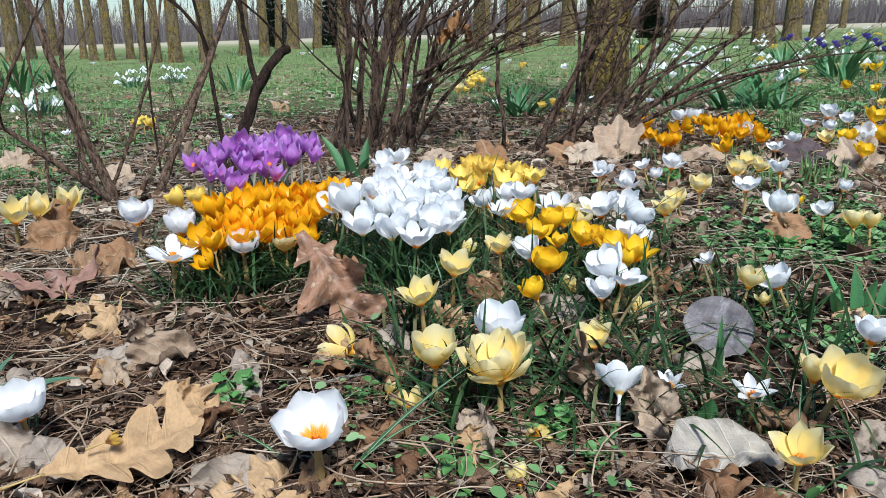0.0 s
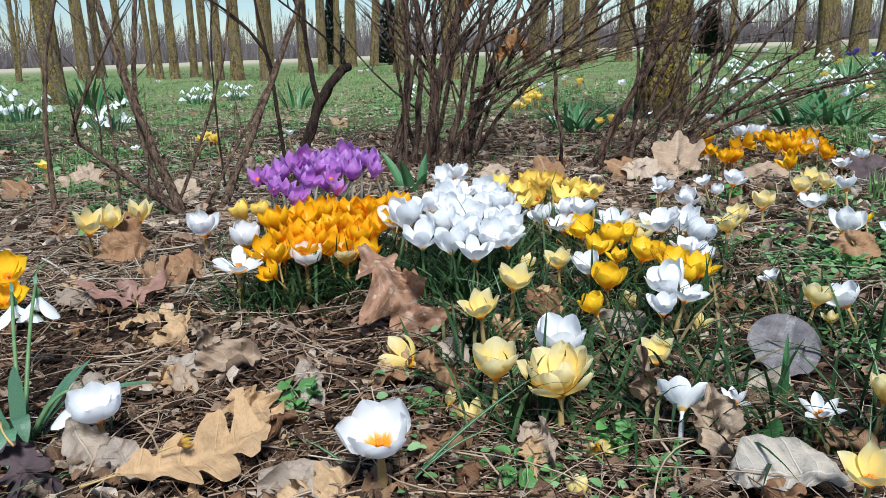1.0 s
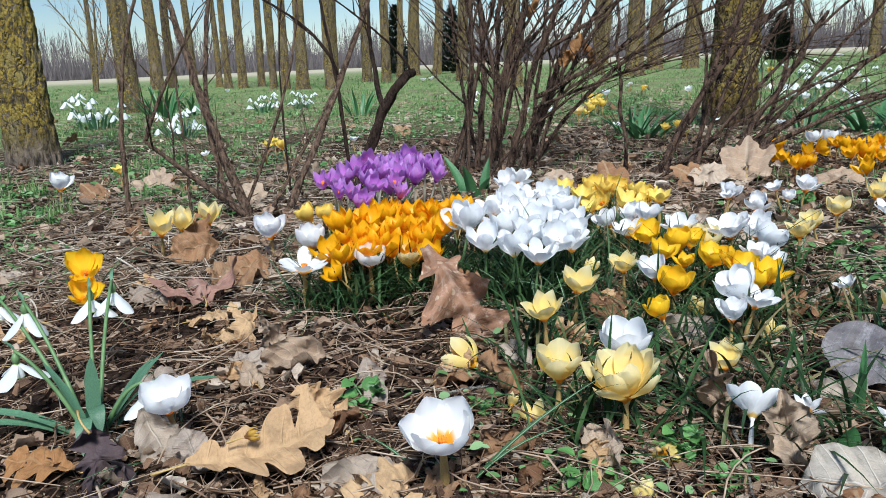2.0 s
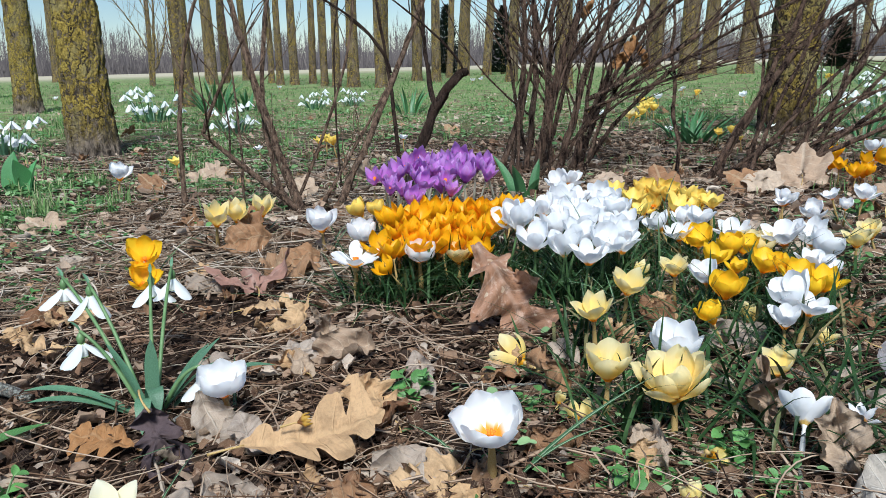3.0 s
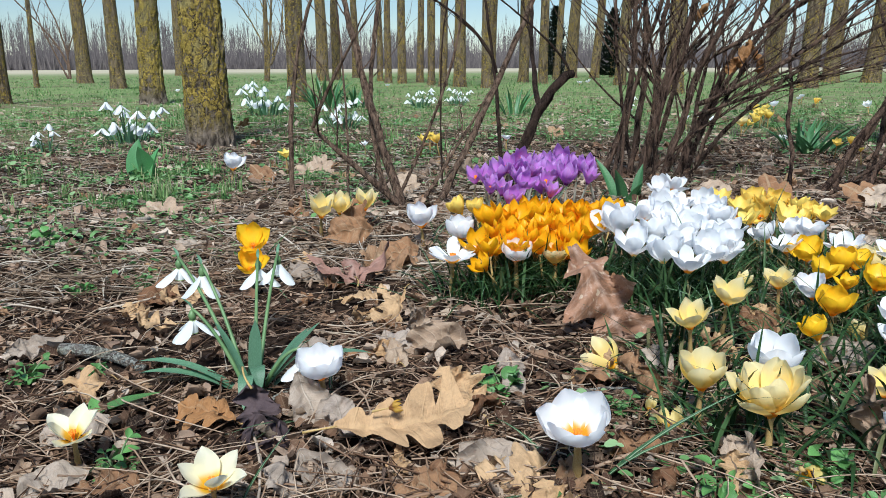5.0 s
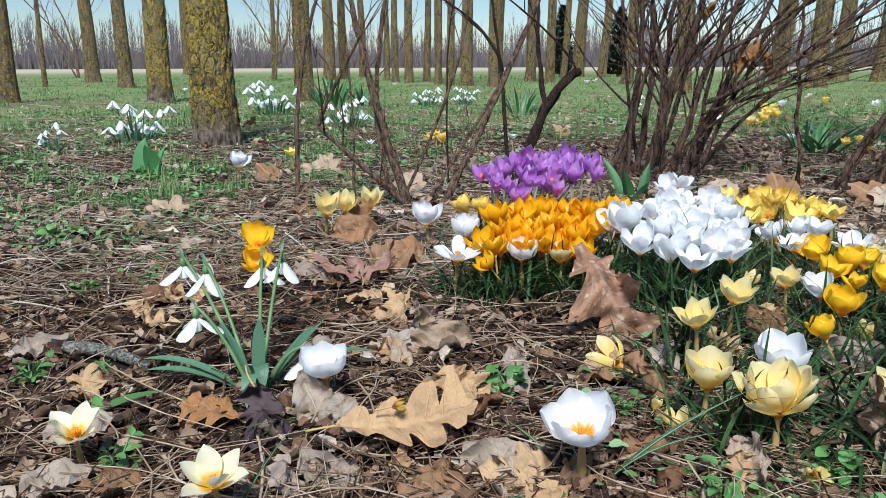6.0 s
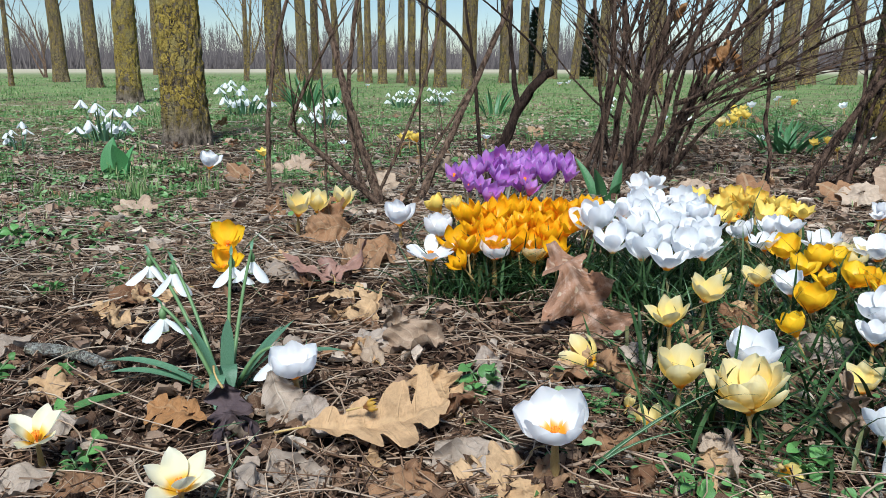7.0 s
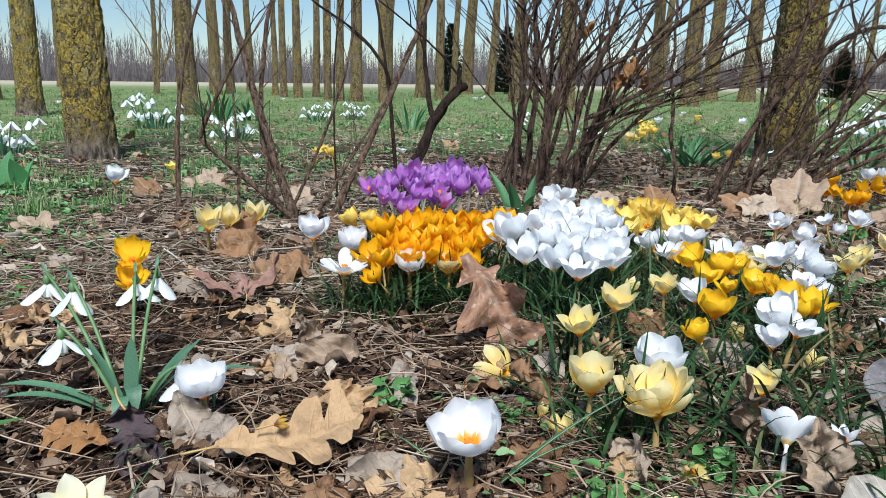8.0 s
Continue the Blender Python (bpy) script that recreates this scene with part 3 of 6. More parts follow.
RIGHT_MORE = [
    (-0.128, 2.090, 0.165, 0.065, 2.066, 0.236, 0.229, 2.125, 0.279, 0.0056),
    (0.229, 2.125, 0.279, 0.345, 2.17, 0.291, 0.51, 2.217, 0.238, 0.005),
    (-0.098, 2.108, 0.300, 0.013, 2.207, 0.375, 0.108, 2.288, 0.453, 0.0086),
    (-0.124, 2.094, 0.190, 0.070, 2.145, 0.298, 0.222, 2.242, 0.431, 0.009),
    (0.232, 2.198, 0.125, 0.362, 2.322, 0.32, 0.567, 2.444, 0.409, 0.0092),
    (0.335, 2.062, 0.086, 0.412, 2.105, 0.204, 0.503, 2.161, 0.353, 0.0091),
]
RIGHT_REST = [
    (0.199, 2.175, 0.082, 0.277, 2.27, 0.239, 0.349, 2.374, 0.447, 0.0092),
    (0.317, 2.061, 0.112, 0.403, 2.093, 0.169, 0.535, 2.134, 0.196, 0.0048),
    (0.389, 2.296, 0.071, 0.454, 2.404, 0.247, 0.461, 2.498, 0.451, 0.0068),
    (0.243, 2.302, 0.09, 0.261, 2.406, 0.265, 0.197, 2.487, 0.464, 0.0062),
    (0.381, 2.025, 0.09, 0.482, 2.054, 0.171, 0.622, 2.105, 0.28, 0.0076),
]
SAPLING = [
    (-17.819, 14.365, 0.0, -18.128, 14.4, 0.749, -19.027, 14.19, 1.741, 0.0362),
    (-17.793, 14.379, -0.0, -18.007, 14.481, 0.819, -18.403, 14.495, 1.668, 0.0362),
    (-17.755, 14.399, -0.0, -17.908, 14.477, 0.607, -17.715, 14.87, 1.736, 0.029),
    (-17.845, 14.352, 0.0, -18.361, 14.315, 0.891, -18.631, 14.304, 1.386, 0.029),
]
SAPLING_SLIM = [
    (-10.021, 12.67, 0.0, -10.055, 12.813, 0.619, -10.143, 13.087, 1.848, 0.0384),
    (-10.039, 12.78, 0.459, -10.372, 12.76, 1.048, -10.713, 12.708, 1.53, 0.0219),
    (-9.989, 12.778, 0.352, -9.898, 12.964, 0.886, -9.91, 13.11, 1.473, 0.0219),
    (-10.026, 12.731, 0.246, -9.993, 12.86, 0.673, -10.164, 12.909, 1.207, 0.0219),
]


def twig_pieces(line, r0, count, reach, rise):
    """Fine side shoots of a stem, each with a few smaller ones."""
    out = []
    for k in range(count):
        i = random.randrange(len(line) // 4, len(line) - 1)
        s = line[i]
        way = (line[min(i + 1, len(line) - 1)] - line[i - 1]).normalized()
        a = random.uniform(0, 6.283)
        d = (way * random.uniform(0.3, 1.1) + Vector((math.cos(a), 0.6 * math.sin(a), rise)) * random.uniform(0.5, 1.0)).normalized()
        ln = reach * random.uniform(0.35, 1.0)
        e = s + d * ln
        m = (s + e) / 2 + Vector((random.uniform(-1, 1), random.uniform(-1, 1), random.uniform(-0.6, 1))) * ln * 0.10
        pts = bend(s, m, e, 6)
        r = max(0.0011, r0 * random.uniform(0.12, 0.28))
        out.append(tube(pts, [r * (1 - 0.7 * j / 5) for j in range(6)], 5, cap=False))
        for q in range(random.randint(1, 3)):
            b = pts[random.randint(2, 5)]
            d2 = (d + Vector((random.uniform(-1, 1), random.uniform(-1, 1), random.uniform(-0.3, 1))) * 0.8).normalized() * ln * random.uniform(0.15, 0.45)
            out.append(tube([b, b + d2 * 0.5 + Vector((0, 0, 0.004)), b + d2], [r * 0.5, r * 0.4, r * 0.25], 4, cap=False))
    return out


def shrub(name, label, rows, material, grow=0.8, twigs=6, reach=0.22, rise=0.4, sink=True, wobble=1.0, blunt=False, thick=0.66):
    low = min(rows, key=lambda q: q[2])
    t = thing(name, label, "shrub", "bare shrubs", pose(low[0], low[1], 0))
    back = Matrix.Translation((-low[0], -low[1], 0))
    for k, row in enumerate(rows):
        stub = blunt and k == 0
        a, b, c, r = Vector(row[0:3]), Vector(row[3:6]), Vector(row[6:9]), row[9]
        if a.z < 0.13 and sink and b.z > a.z:
            a = a + (a - b) * (a.z + 0.025) / (b.z - a.z)
        pts = bend(a, b, c, 31)
        if c.z > 0.37 and grow:
            step = (pts[-1] - pts[-3])
            for k in range(9):
                step = (step + Vector((random.uniform(-1, 1), random.uniform(-1, 1), 0.5)) * 0.006)
                pts.append(pts[-1] + step * 1.25)
        n = len(pts)
        wob = random.uniform(0, 90)
        pts = [p + Vector((noise.noise((i * 0.24, wob, 0)), noise.noise((i * 0.24, wob, 7)), 0)) * wobble * min(0.02, r * 1.6) * (i > 0) for i, p in enumerate(pts)]
        radii = [r * (0.74 if stub else thick) * (1.12 - (0.25 if stub else 0.62) * i / (n - 1)) * (1 + 0.10 * noise.noise((i * 0.9, wob, 3))) for i in range(n)]
        v, f, u = tube(pts, radii, 12, 0.5)
        stem = part("stem", as_mesh("stem", v, f, material, u), t, at=back)
        if twigs and not stub:
            v, f, u = join(twig_pieces(pts, max(r, 0.006), twigs, reach, rise))
            tagged(part("spray", as_mesh("spray", v, f, material, u), stem, "fine bare twigs"), kind="stuff")
    return t


shrub("shrub", "open bare shrub of thin brown stems rising from one foot", LEFT_STEMS, TWIG_BARK, twigs=4, reach=0.22, wobble=0.35, thick=0.88)
shrub("shrub", "dark curved branch stub and slender bare stems", BRANCH_STEMS, STUMP_BARK, twigs=3, reach=0.22, wobble=0.3, blunt=True)
shrub("shrub", "dense many-stemmed shrub with rough dark brown bark", MIDDLE_STEMS + MIDDLE_MORE + RIGHT_MORE[:4], SHRUB_BARK, twigs=13, reach=0.40, rise=0.3, wobble=0.45, thick=0.57)
shrub("shrub", "single slim upright grey-brown shoot", POLE_STEM, SHRUB_BARK, twigs=2, reach=0.1)
shrub("shrub", "sprawling thicket of arching thin dark twigs", RIGHT_STEMS + RIGHT_MORE[4:] + RIGHT_REST, SHRUB_BARK, thick=0.76, twigs=6, reach=0.34, rise=0.25, wobble=0.6)

shrub("shrub", "leafless young bush with curved thin branches far off", SAPLING, TWIG_BARK, twigs=9, reach=0.9)
shrub("shrub", "slim bare sapling with yellow lichen and side branches", SAPLING_SLIM, FAR_BARK, twigs=9, reach=0.9)


# ---- crocuses ----
def petal_shape(s, tip):
    if tip == "round":
        return (0.24 + 0.76 * math.sin(min(1.0, s / 0.62) * math.pi / 2)) * math.sqrt(max(0.0, 1 - max(0.0, (s - 0.6) / 0.405) ** 2)) ** 0.9
    return (0.22 + 0.78 * math.sin(min(1.0, s / 0.55) * math.pi / 2)) * max(0.02, 1 - max(0.0, (s - 0.5) / 0.505) ** 2.0) ** 0.85


def petal_mesh(name, length, width, low, high, cup, tip, material, seed, rows=12, cols=7):
    verts, uvs = [], []
    r, z = 0.08 * length, 0.0
    for i in range(rows):
        s = i / (rows - 1)
        a, b = min(1.0, s / 0.3), max(0.0, (s - 0.3) / 0.7)
        mid = low + 0.42
        th = low + (mid - low) * a * a * (3 - 2 * a) + (high - mid) * b * b * (3 - 2 * b)
        if i:
            r += math.sin(th) * length / (rows - 1)
            z += math.cos(th) * length / (rows - 1)
        w = width * petal_shape(s, tip) / 2
        for j in range(cols):
            q = 2 * j / (cols - 1) - 1
            lift = cup * w * q * q + 0.035 * length * noise.noise((q * 1.6 + seed * 3.1, s * 3.2, seed)) * (0.3 + s)
            verts.append((w * q, r - math.cos(th) * lift, z + math.sin(th) * lift))
            uvs.append((j / (cols - 1), s))
    return as_mesh(name, verts, grid_faces(rows, cols), material, uvs)


def blade(points, width, fold=0.3, cols=5, taper=1.6):
    """A strap leaf along points, folded along its middle. Vertices, faces, uvs."""
    verts, uvs = [], []
    pts = [Vector(p) for p in points]
    n = len(pts)
    for i, p in enumerate(pts):
        way = (pts[min(i + 1, n - 1)] - pts[max(i - 1, 0)]).normalized()
        flat = way.cross(Vector((0, 0, 1)))
        flat = flat.normalized() if flat.length > 1e-4 else Vector((1, 0, 0))
        up = flat.cross(way)
        s = i / (n - 1)
        w = width / 2 * min(1.0, 0.55 + s * 1.6) * max(0.03, 1 - max(0, (s - 0.45) / 0.55) ** taper)
        for j in range(cols):
            q = 2 * j / (cols - 1) - 1
            verts.append(p + flat * (w * q) + up * (abs(q) * w * fold))
            uvs.append((j / (cols - 1), s))
    return verts, grid_faces(n, cols), uvs


def arc(base, turn, out, up, droop, n=8):
    d = Vector((math.cos(turn), math.sin(turn), 0))
    return [Vector(base) + d * (out * s ** 1.4) + Vector((0, 0, up * (s - droop * s * s))) for s in (i / (n - 1) for i in range(n))]


def crocus_model(label, material, high, length=0.62, width=0.5, tip="round", low=26, cup=0.42, stalk=1.7, leaves=3, group="", tube_material=None, stigma=1.0, thick=1.0, category="crocus", rings=((9, 1.0), (-7, 0.9))):
    """One crocus of flower width 1, its flower's middle at the origin."""
    t = thing("crocus", label, category, group)
    lo, hi = radians(low), radians(high)
    probe = petal_mesh("petal", length, width, lo, hi, cup, tip, material, 1)
    size = 2 * max(math.hypot(v.co.x, v.co.y) for v in probe.vertices)
    k, top = 1 / size, max(v.co.z for v in probe.vertices)
    shift = Matrix.Translation((0, 0, -top * k * 0.55)) @ Matrix.Scale(k, 4)
    for ring, (open_by, wide) in enumerate(rings):
        me = petal_mesh("petal", length, width * wide, lo, hi + radians(open_by), cup, tip, material, ring * 5 + random.random() * 40)
        for j in range(3):
            turn = 120 * j + (60 if len(rings) == 2 else 47) * ring + random.uniform(-7, 7)
            part("petal", me, t, at=shift @ pose(0, 0, 0.01 * ring, random.uniform(-11, 11), random.uniform(-6, 6), turn))
    z0 = -top * k * 0.55
    v, f, u = tube([(0, 0, -stalk), (0.02, 0.01, -stalk * 0.5), (0.005, 0, z0 - 0.10), (0, 0, z0 + 0.02)], [0.085 * thick, 0.062 * thick, 0.040 * thick, 0.075], 8)
    part("stem", as_mesh("stem", v, f, tube_material or STEM_TAN, u), t)
    if stigma:
        pieces = []
        for j in range(5):
            a = j * 1.257
            pieces.append(tube([(0, 0, z0 + 0.02), (0.02 * math.cos(a), 0.02 * math.sin(a), z0 + 0.14), (0.05 * math.cos(a), 0.05 * math.sin(a), z0 + 0.22 * stigma)], [0.014 * stigma ** 0.5, 0.017 * stigma ** 0.5, 0.024 * stigma ** 0.5], 6))
        v, f, u = join(pieces)
        part("stigma", as_mesh("stigma", v, f, STAMEN, u), t)
    for j in range(leaves):
        a = random.uniform(0, 6.283)
        b = (0.07 * math.cos(a), 0.07 * math.sin(a), -stalk)
        v, f, u = blade(arc(b, a, random.uniform(0.6, 2.8), stalk * random.uniform(0.8, 1.6), random.uniform(0.2, 0.7), 10), random.uniform(0.05, 0.085), 0.35)
        part("leaf", as_mesh("leaf", v, f, CROCUS_LEAF, u), t)
    return t


def grow(models, rows, tilt=9, face=8):
    """Sets crocuses out at rows of place, height and width; each model is used in turn."""
    for i, (x, y, h, d) in enumerate(rows):
        m = models[(i * 7 + len(rows)) % len(models)]
        south = math.degrees(math.atan2(y - 0.2, x - 0.2)) - 90
        at = Matrix.Translation((x, y, h)) @ pose(0, 0, 0, 0, 0, south) @ pose(0, 0, 0, random.gauss(face, tilt * 0.7), random.gauss(0, tilt), 0) @ pose(0, 0, 0, 0, 0, random.uniform(0, 360)) @ Matrix.Scale(d, 4)
        copy_thing(m, at)


def thicken(rows, count, spread, drop):
    """More flowers of a patch, set close beside the given ones and a little lower."""
    out = []
    for x, y, h, d in random.sample(rows, count):
        a = random.uniform(0, 6.283)
        out.append((x + spread * math.cos(a), y + abs(spread * math.sin(a)), h - random.uniform(0, drop), d * random.uniform(0.85, 1.0)))
    return rows + out


def bloom_mesh(material, high, length, width):
    """A whole small flower of width 1 in one light mesh, for what stands far off."""
    verts, faces, uvs = [], [], []
    for k in range(6):
        me = petal_mesh("petal", length, width, radians(26), radians(high + (9 if k % 2 else -7)), 0.4, "round", material, k * 7.0, 6, 4)
        turn = pose(0, 0, -0.3 * length, 0, 0, 60 * k)
        faces += [tuple(len(verts) + q for q in p.vertices) for p in me.polygons]
        verts += [turn @ v.co for v in me.vertices]
        uvs += [(j / 3, i / 5) for i in range(6) for j in range(4)]
        bpy.data.meshes.remove(me)
    size = 2 * max(math.hypot(v.x, v.y) for v in verts)
    return as_mesh("flower", [v / size for v in verts], faces, material, uvs)


def lawn_crocus(label, material, group, flowers, size):
    """A crocus, or a clump of several, over a width of 1."""
    t = thing("crocus", label, "crocus", group)
    me = bloom_mesh(material, 18, 0.7, 0.42)
    v, f, u = tube([(0, 0, -1.6), (0.02, 0, -0.8), (0, 0, -0.2)], [0.08, 0.06, 0.05], 6)
    stem = as_mesh("stem", v, f, STEM_TAN, u)
    v, f, u = blade(arc((0.06, 0, -1.6), 0.3, 1.2, 2.0, 0.5, 7), 0.09, 0.35)
    leaf = as_mesh("leaf", v, f, CROCUS_LEAF, u)
    for k in range(flowers):
        a, r = k * 2.4, (0 if flowers == 1 else 0.5 - size / 2) * math.sqrt((k + 0.5) / flowers)
        at = pose(r * math.cos(a), r * math.sin(a), 0 if flowers == 1 else size * random.uniform(-0.4, 0.4), random.uniform(-12, 12), random.uniform(-12, 12), random.uniform(0, 360)) @ Matrix.Scale(size, 4)
        part("flower", me, t, at=at)
        if flowers < 6:
            part("stem", stem, t, at=at)
        part("leaf", leaf, t, at=at)
    return t


def grow_lawn(colour, material, group, rows):
    """Single flowers, small clumps and wide clumps, by the width of each row."""
    for label, lo, hi, flowers, size in (("small %s crocus standing in the lawn", 0, 0.065, 1, 1.0), ("loose clump of small %s crocuses in the lawn", 0.065, 0.15, 4, 0.48), ("wide clump of small %s crocuses in the distant lawn", 0.15, 9, 11, 0.22)):
        model = [lawn_crocus(label % colour, material, group, flowers, size)]
        grow(model, [row for row in rows if lo <= row[3] < hi], 6)
        clear(model)


def clear(models):
    for m in models:
        for o in [*m.children_recursive, m]:
            bpy.data.objects.remove(o)


WHITE_FRONT = [
    (0.06, 0.654, 0.05, 0.049), (-0.166, 0.683, 0.041, 0.042), (-0.211, 1.016, 0.058, 0.059),
    (-0.368, 1.222, 0.058, 0.044), (-0.271, 1.163, 0.058, 0.041), (-0.148, 1.061, 0.058, 0.041),
    (-1.131, 1.67, 0.054, 0.049), (0.108, 1.297, 0.061, 0.035), (0.14, 1.236, 0.061, 0.039),
    (0.162, 1.306, 0.068, 0.043), (0.14, 1.309, 0.068, 0.034), (0.204, 1.265, 0.061, 0.045),
    (0.178, 1.063, 0.054, 0.038), (0.163, 0.816, 0.058, 0.045),
]
WHITE_CLUMP = [
    (-0.045, 1.145, 0.091, 0.045), (-0.029, 1.196, 0.095, 0.046), (-0.008, 1.067, 0.082, 0.045),
    (-0.013, 1.224, 0.096, 0.047), (-0.027, 1.383, 0.106, 0.04), (-0.019, 1.291, 0.101, 0.034),
    (0.002, 1.128, 0.087, 0.043), (0.011, 1.176, 0.091, 0.045), (0.036, 1.104, 0.083, 0.042),
    (0.028, 1.063, 0.079, 0.04), (0.059, 1.037, 0.074, 0.043), (0.033, 1.195, 0.092, 0.045),
    (0.03, 1.288, 0.099, 0.038), (0.062, 1.139, 0.086, 0.043), (0.062, 1.208, 0.092, 0.045),
    (0.068, 1.086, 0.08, 0.04), (0.082, 1.165, 0.087, 0.04), (0.083, 1.113, 0.082, 0.041),
    (0.033, 1.15, 0.088, 0.043), (0.004, 1.266, 0.098, 0.038), (0.048, 1.253, 0.096, 0.04),
]
WHITE_RIGHT = [
    (0.265, 1.257, 0.061, 0.055), (0.297, 1.268, 0.061, 0.048), (0.307, 1.202, 0.061, 0.045),
    (0.288, 1.121, 0.061, 0.039), (0.303, 1.127, 0.054, 0.03), (0.258, 0.983, 0.061, 0.045),
    (0.274, 0.968, 0.054, 0.035), (0.251, 0.947, 0.048, 0.032), (0.256, 0.772, 0.037, 0.031),
    (0.292, 0.774, 0.034, 0.023), (0.348, 0.764, 0.034, 0.029), (0.465, 0.87, 0.041, 0.03),
    (0.369, 1.079, 0.041, 0.022), (0.424, 1.01, 0.041, 0.035),
]
WHITE_BACK = [
    (0.49, 1.443, 0.054, 0.041), (0.502, 1.303, 0.054, 0.042), (0.545, 1.269, 0.054, 0.026),
    (0.626, 1.438, 0.054, 0.021), (0.409, 1.652, 0.054, 0.04), (0.356, 1.629, 0.054, 0.03),
    (0.316, 1.477, 0.054, 0.035), (0.286, 1.583, 0.054, 0.036), (0.368, 1.543, 0.054, 0.022),
    (0.576, 1.605, 0.054, 0.04), (0.628, 1.838, 0.054, 0.035), (0.637, 2.132, 0.054, 0.034),
    (0.528, 2.433, 0.054, 0.045), (0.568, 2.428, 0.054, 0.048), (0.925, 2.485, 0.054, 0.057),
    (0.803, 2.242, 0.054, 0.038), (0.833, 2.18, 0.054, 0.031), (0.917, 2.317, 0.054, 0.036),
    (0.853, 2.012, 0.054, 0.048), (0.695, 1.959, 0.054, 0.033), (0.277, 1.539, 0.054, 0.024),
    (-0.112, 1.847, 0.041, 0.035),
]
CREAM_FRONT = [
    (0.087, 0.893, 0.058, 0.038), (0.108, 0.977, 0.061, 0.04), (0.118, 0.774, 0.054, 0.039),
    (0.168, 0.752, 0.055, 0.048),
    (0.239, 0.822, 0.048, 0.032), (-0.253, 0.519, 0.037, 0.039), (-0.123, 0.513, 0.037, 0.039),
    (0.146, 1.067, 0.058, 0.034), (-0.537, 1.204, 0.061, 0.05), (-0.526, 1.244, 0.061, 0.04),
    (-0.51, 1.293, 0.061, 0.047), (-0.114, 1.108, 0.048, 0.035), (0.225, 1.239, 0.054, 0.031),
]
CREAM_RIGHT = [
    (0.397, 0.993, 0.048, 0.027), (0.408, 0.988, 0.027, 0.019), (0.389, 0.765, 0.051, 0.025),
    (0.401, 0.742, 0.054, 0.037), (0.353, 0.667, 0.041, 0.035), (0.576, 1.248, 0.048, 0.032),
    (0.431, 1.489, 0.048, 0.035), (0.355, 1.31, 0.048, 0.038), (0.378, 1.371, 0.048, 0.034),
    (0.238, 1.25, 0.048, 0.037), (0.546, 1.709, 0.048, 0.041), (0.51, 1.619, 0.048, 0.035),
    (0.56, 1.665, 0.048, 0.032), (0.78, 2.024, 0.048, 0.044), (0.593, 1.242, 0.048, 0.028),
    (-0.204, 3.606, 0.061, 0.048),
]
YELLOW_MID = [
    (-0.444, 0.932, 0.072, 0.047), (-0.393, 0.892, 0.061, 0.038), (-0.355, 1.321, 0.058, 0.036),
    (0.024, 1.494, 0.072, 0.041), (0.061, 1.425, 0.072, 0.042), (0.07, 1.515, 0.072, 0.041),
    (0.083, 1.335, 0.072, 0.036), (0.089, 1.494, 0.072, 0.037), (0.105, 1.501, 0.072, 0.04),
    (0.126, 1.388, 0.072, 0.047), (0.139, 1.487, 0.072, 0.036), (0.157, 1.442, 0.072, 0.031),
    (0.175, 1.415, 0.072, 0.039), (-0.046, 1.392, 0.072, 0.036),
]
GOLD_MID = [
    (0.164, 1.228, 0.058, 0.037), (0.186, 1.136, 0.058, 0.035), (0.202, 1.188, 0.058, 0.037),
    (0.218, 1.204, 0.058, 0.032), (0.21, 1.117, 0.051, 0.024), (0.199, 1.017, 0.054, 0.034),
    (0.24, 1.116, 0.058, 0.035), (0.256, 1.115, 0.058, 0.03), (0.186, 0.954, 0.044, 0.027),
]
GOLD_RIGHT = [
    (0.271, 1.09, 0.054, 0.033), (0.295, 1.068, 0.054, 0.037), (0.279, 1.032, 0.054, 0.025),
    (0.775, 1.792, 0.054, 0.034), (1.012, 2.4, 0.054, 0.058), (0.889, 2.009, 0.054, 0.048),
    (0.812, 1.996, 0.054, 0.038), (0.529, 1.328, 0.054, 0.02), (1.289, 3.474, 0.054, 0.039),
    (1.337, 3.309, 0.054, 0.036), (1.847, 4.738, 0.054, 0.077), (0.882, 2.068, 0.054, 0.042),
]
GOLD_BACK = [
    (0.414, 2.056, 0.054, 0.035), (0.435, 1.958, 0.054, 0.038), (0.434, 2.306, 0.054, 0.037),
    (0.517, 2.211, 0.054, 0.046), (0.559, 2.117, 0.054, 0.039), (0.593, 2.146, 0.054, 0.045),
    (0.643, 2.284, 0.054, 0.048), (0.652, 2.163, 0.054, 0.047), (0.644, 2.028, 0.054, 0.037),
    (0.537, 1.858, 0.054, 0.043), (0.58, 2.29, 0.054, 0.037), (0.458, 1.975, 0.054, 0.031),
    (0.569, 2.331, 0.054, 0.04), (0.612, 2.06, 0.054, 0.035),
]
ORANGE_PATCH = [
    (-0.23, 1.159, 0.078, 0.04), (-0.223, 1.199, 0.078, 0.041), (-0.197, 1.188, 0.078, 0.04),
    (-0.19, 1.224, 0.078, 0.041), (-0.184, 1.267, 0.078, 0.043), (-0.161, 1.262, 0.078, 0.042),
    (-0.136, 1.249, 0.078, 0.041), (-0.118, 1.257, 0.078, 0.041), (-0.104, 1.278, 0.078, 0.042),
    (-0.086, 1.257, 0.078, 0.041), (-0.191, 1.092, 0.078, 0.037), (-0.17, 1.102, 0.078, 0.037),
    (-0.159, 1.127, 0.078, 0.038), (-0.145, 1.146, 0.078, 0.038), (-0.121, 1.156, 0.078, 0.038),
    (-0.082, 1.154, 0.078, 0.037),
]
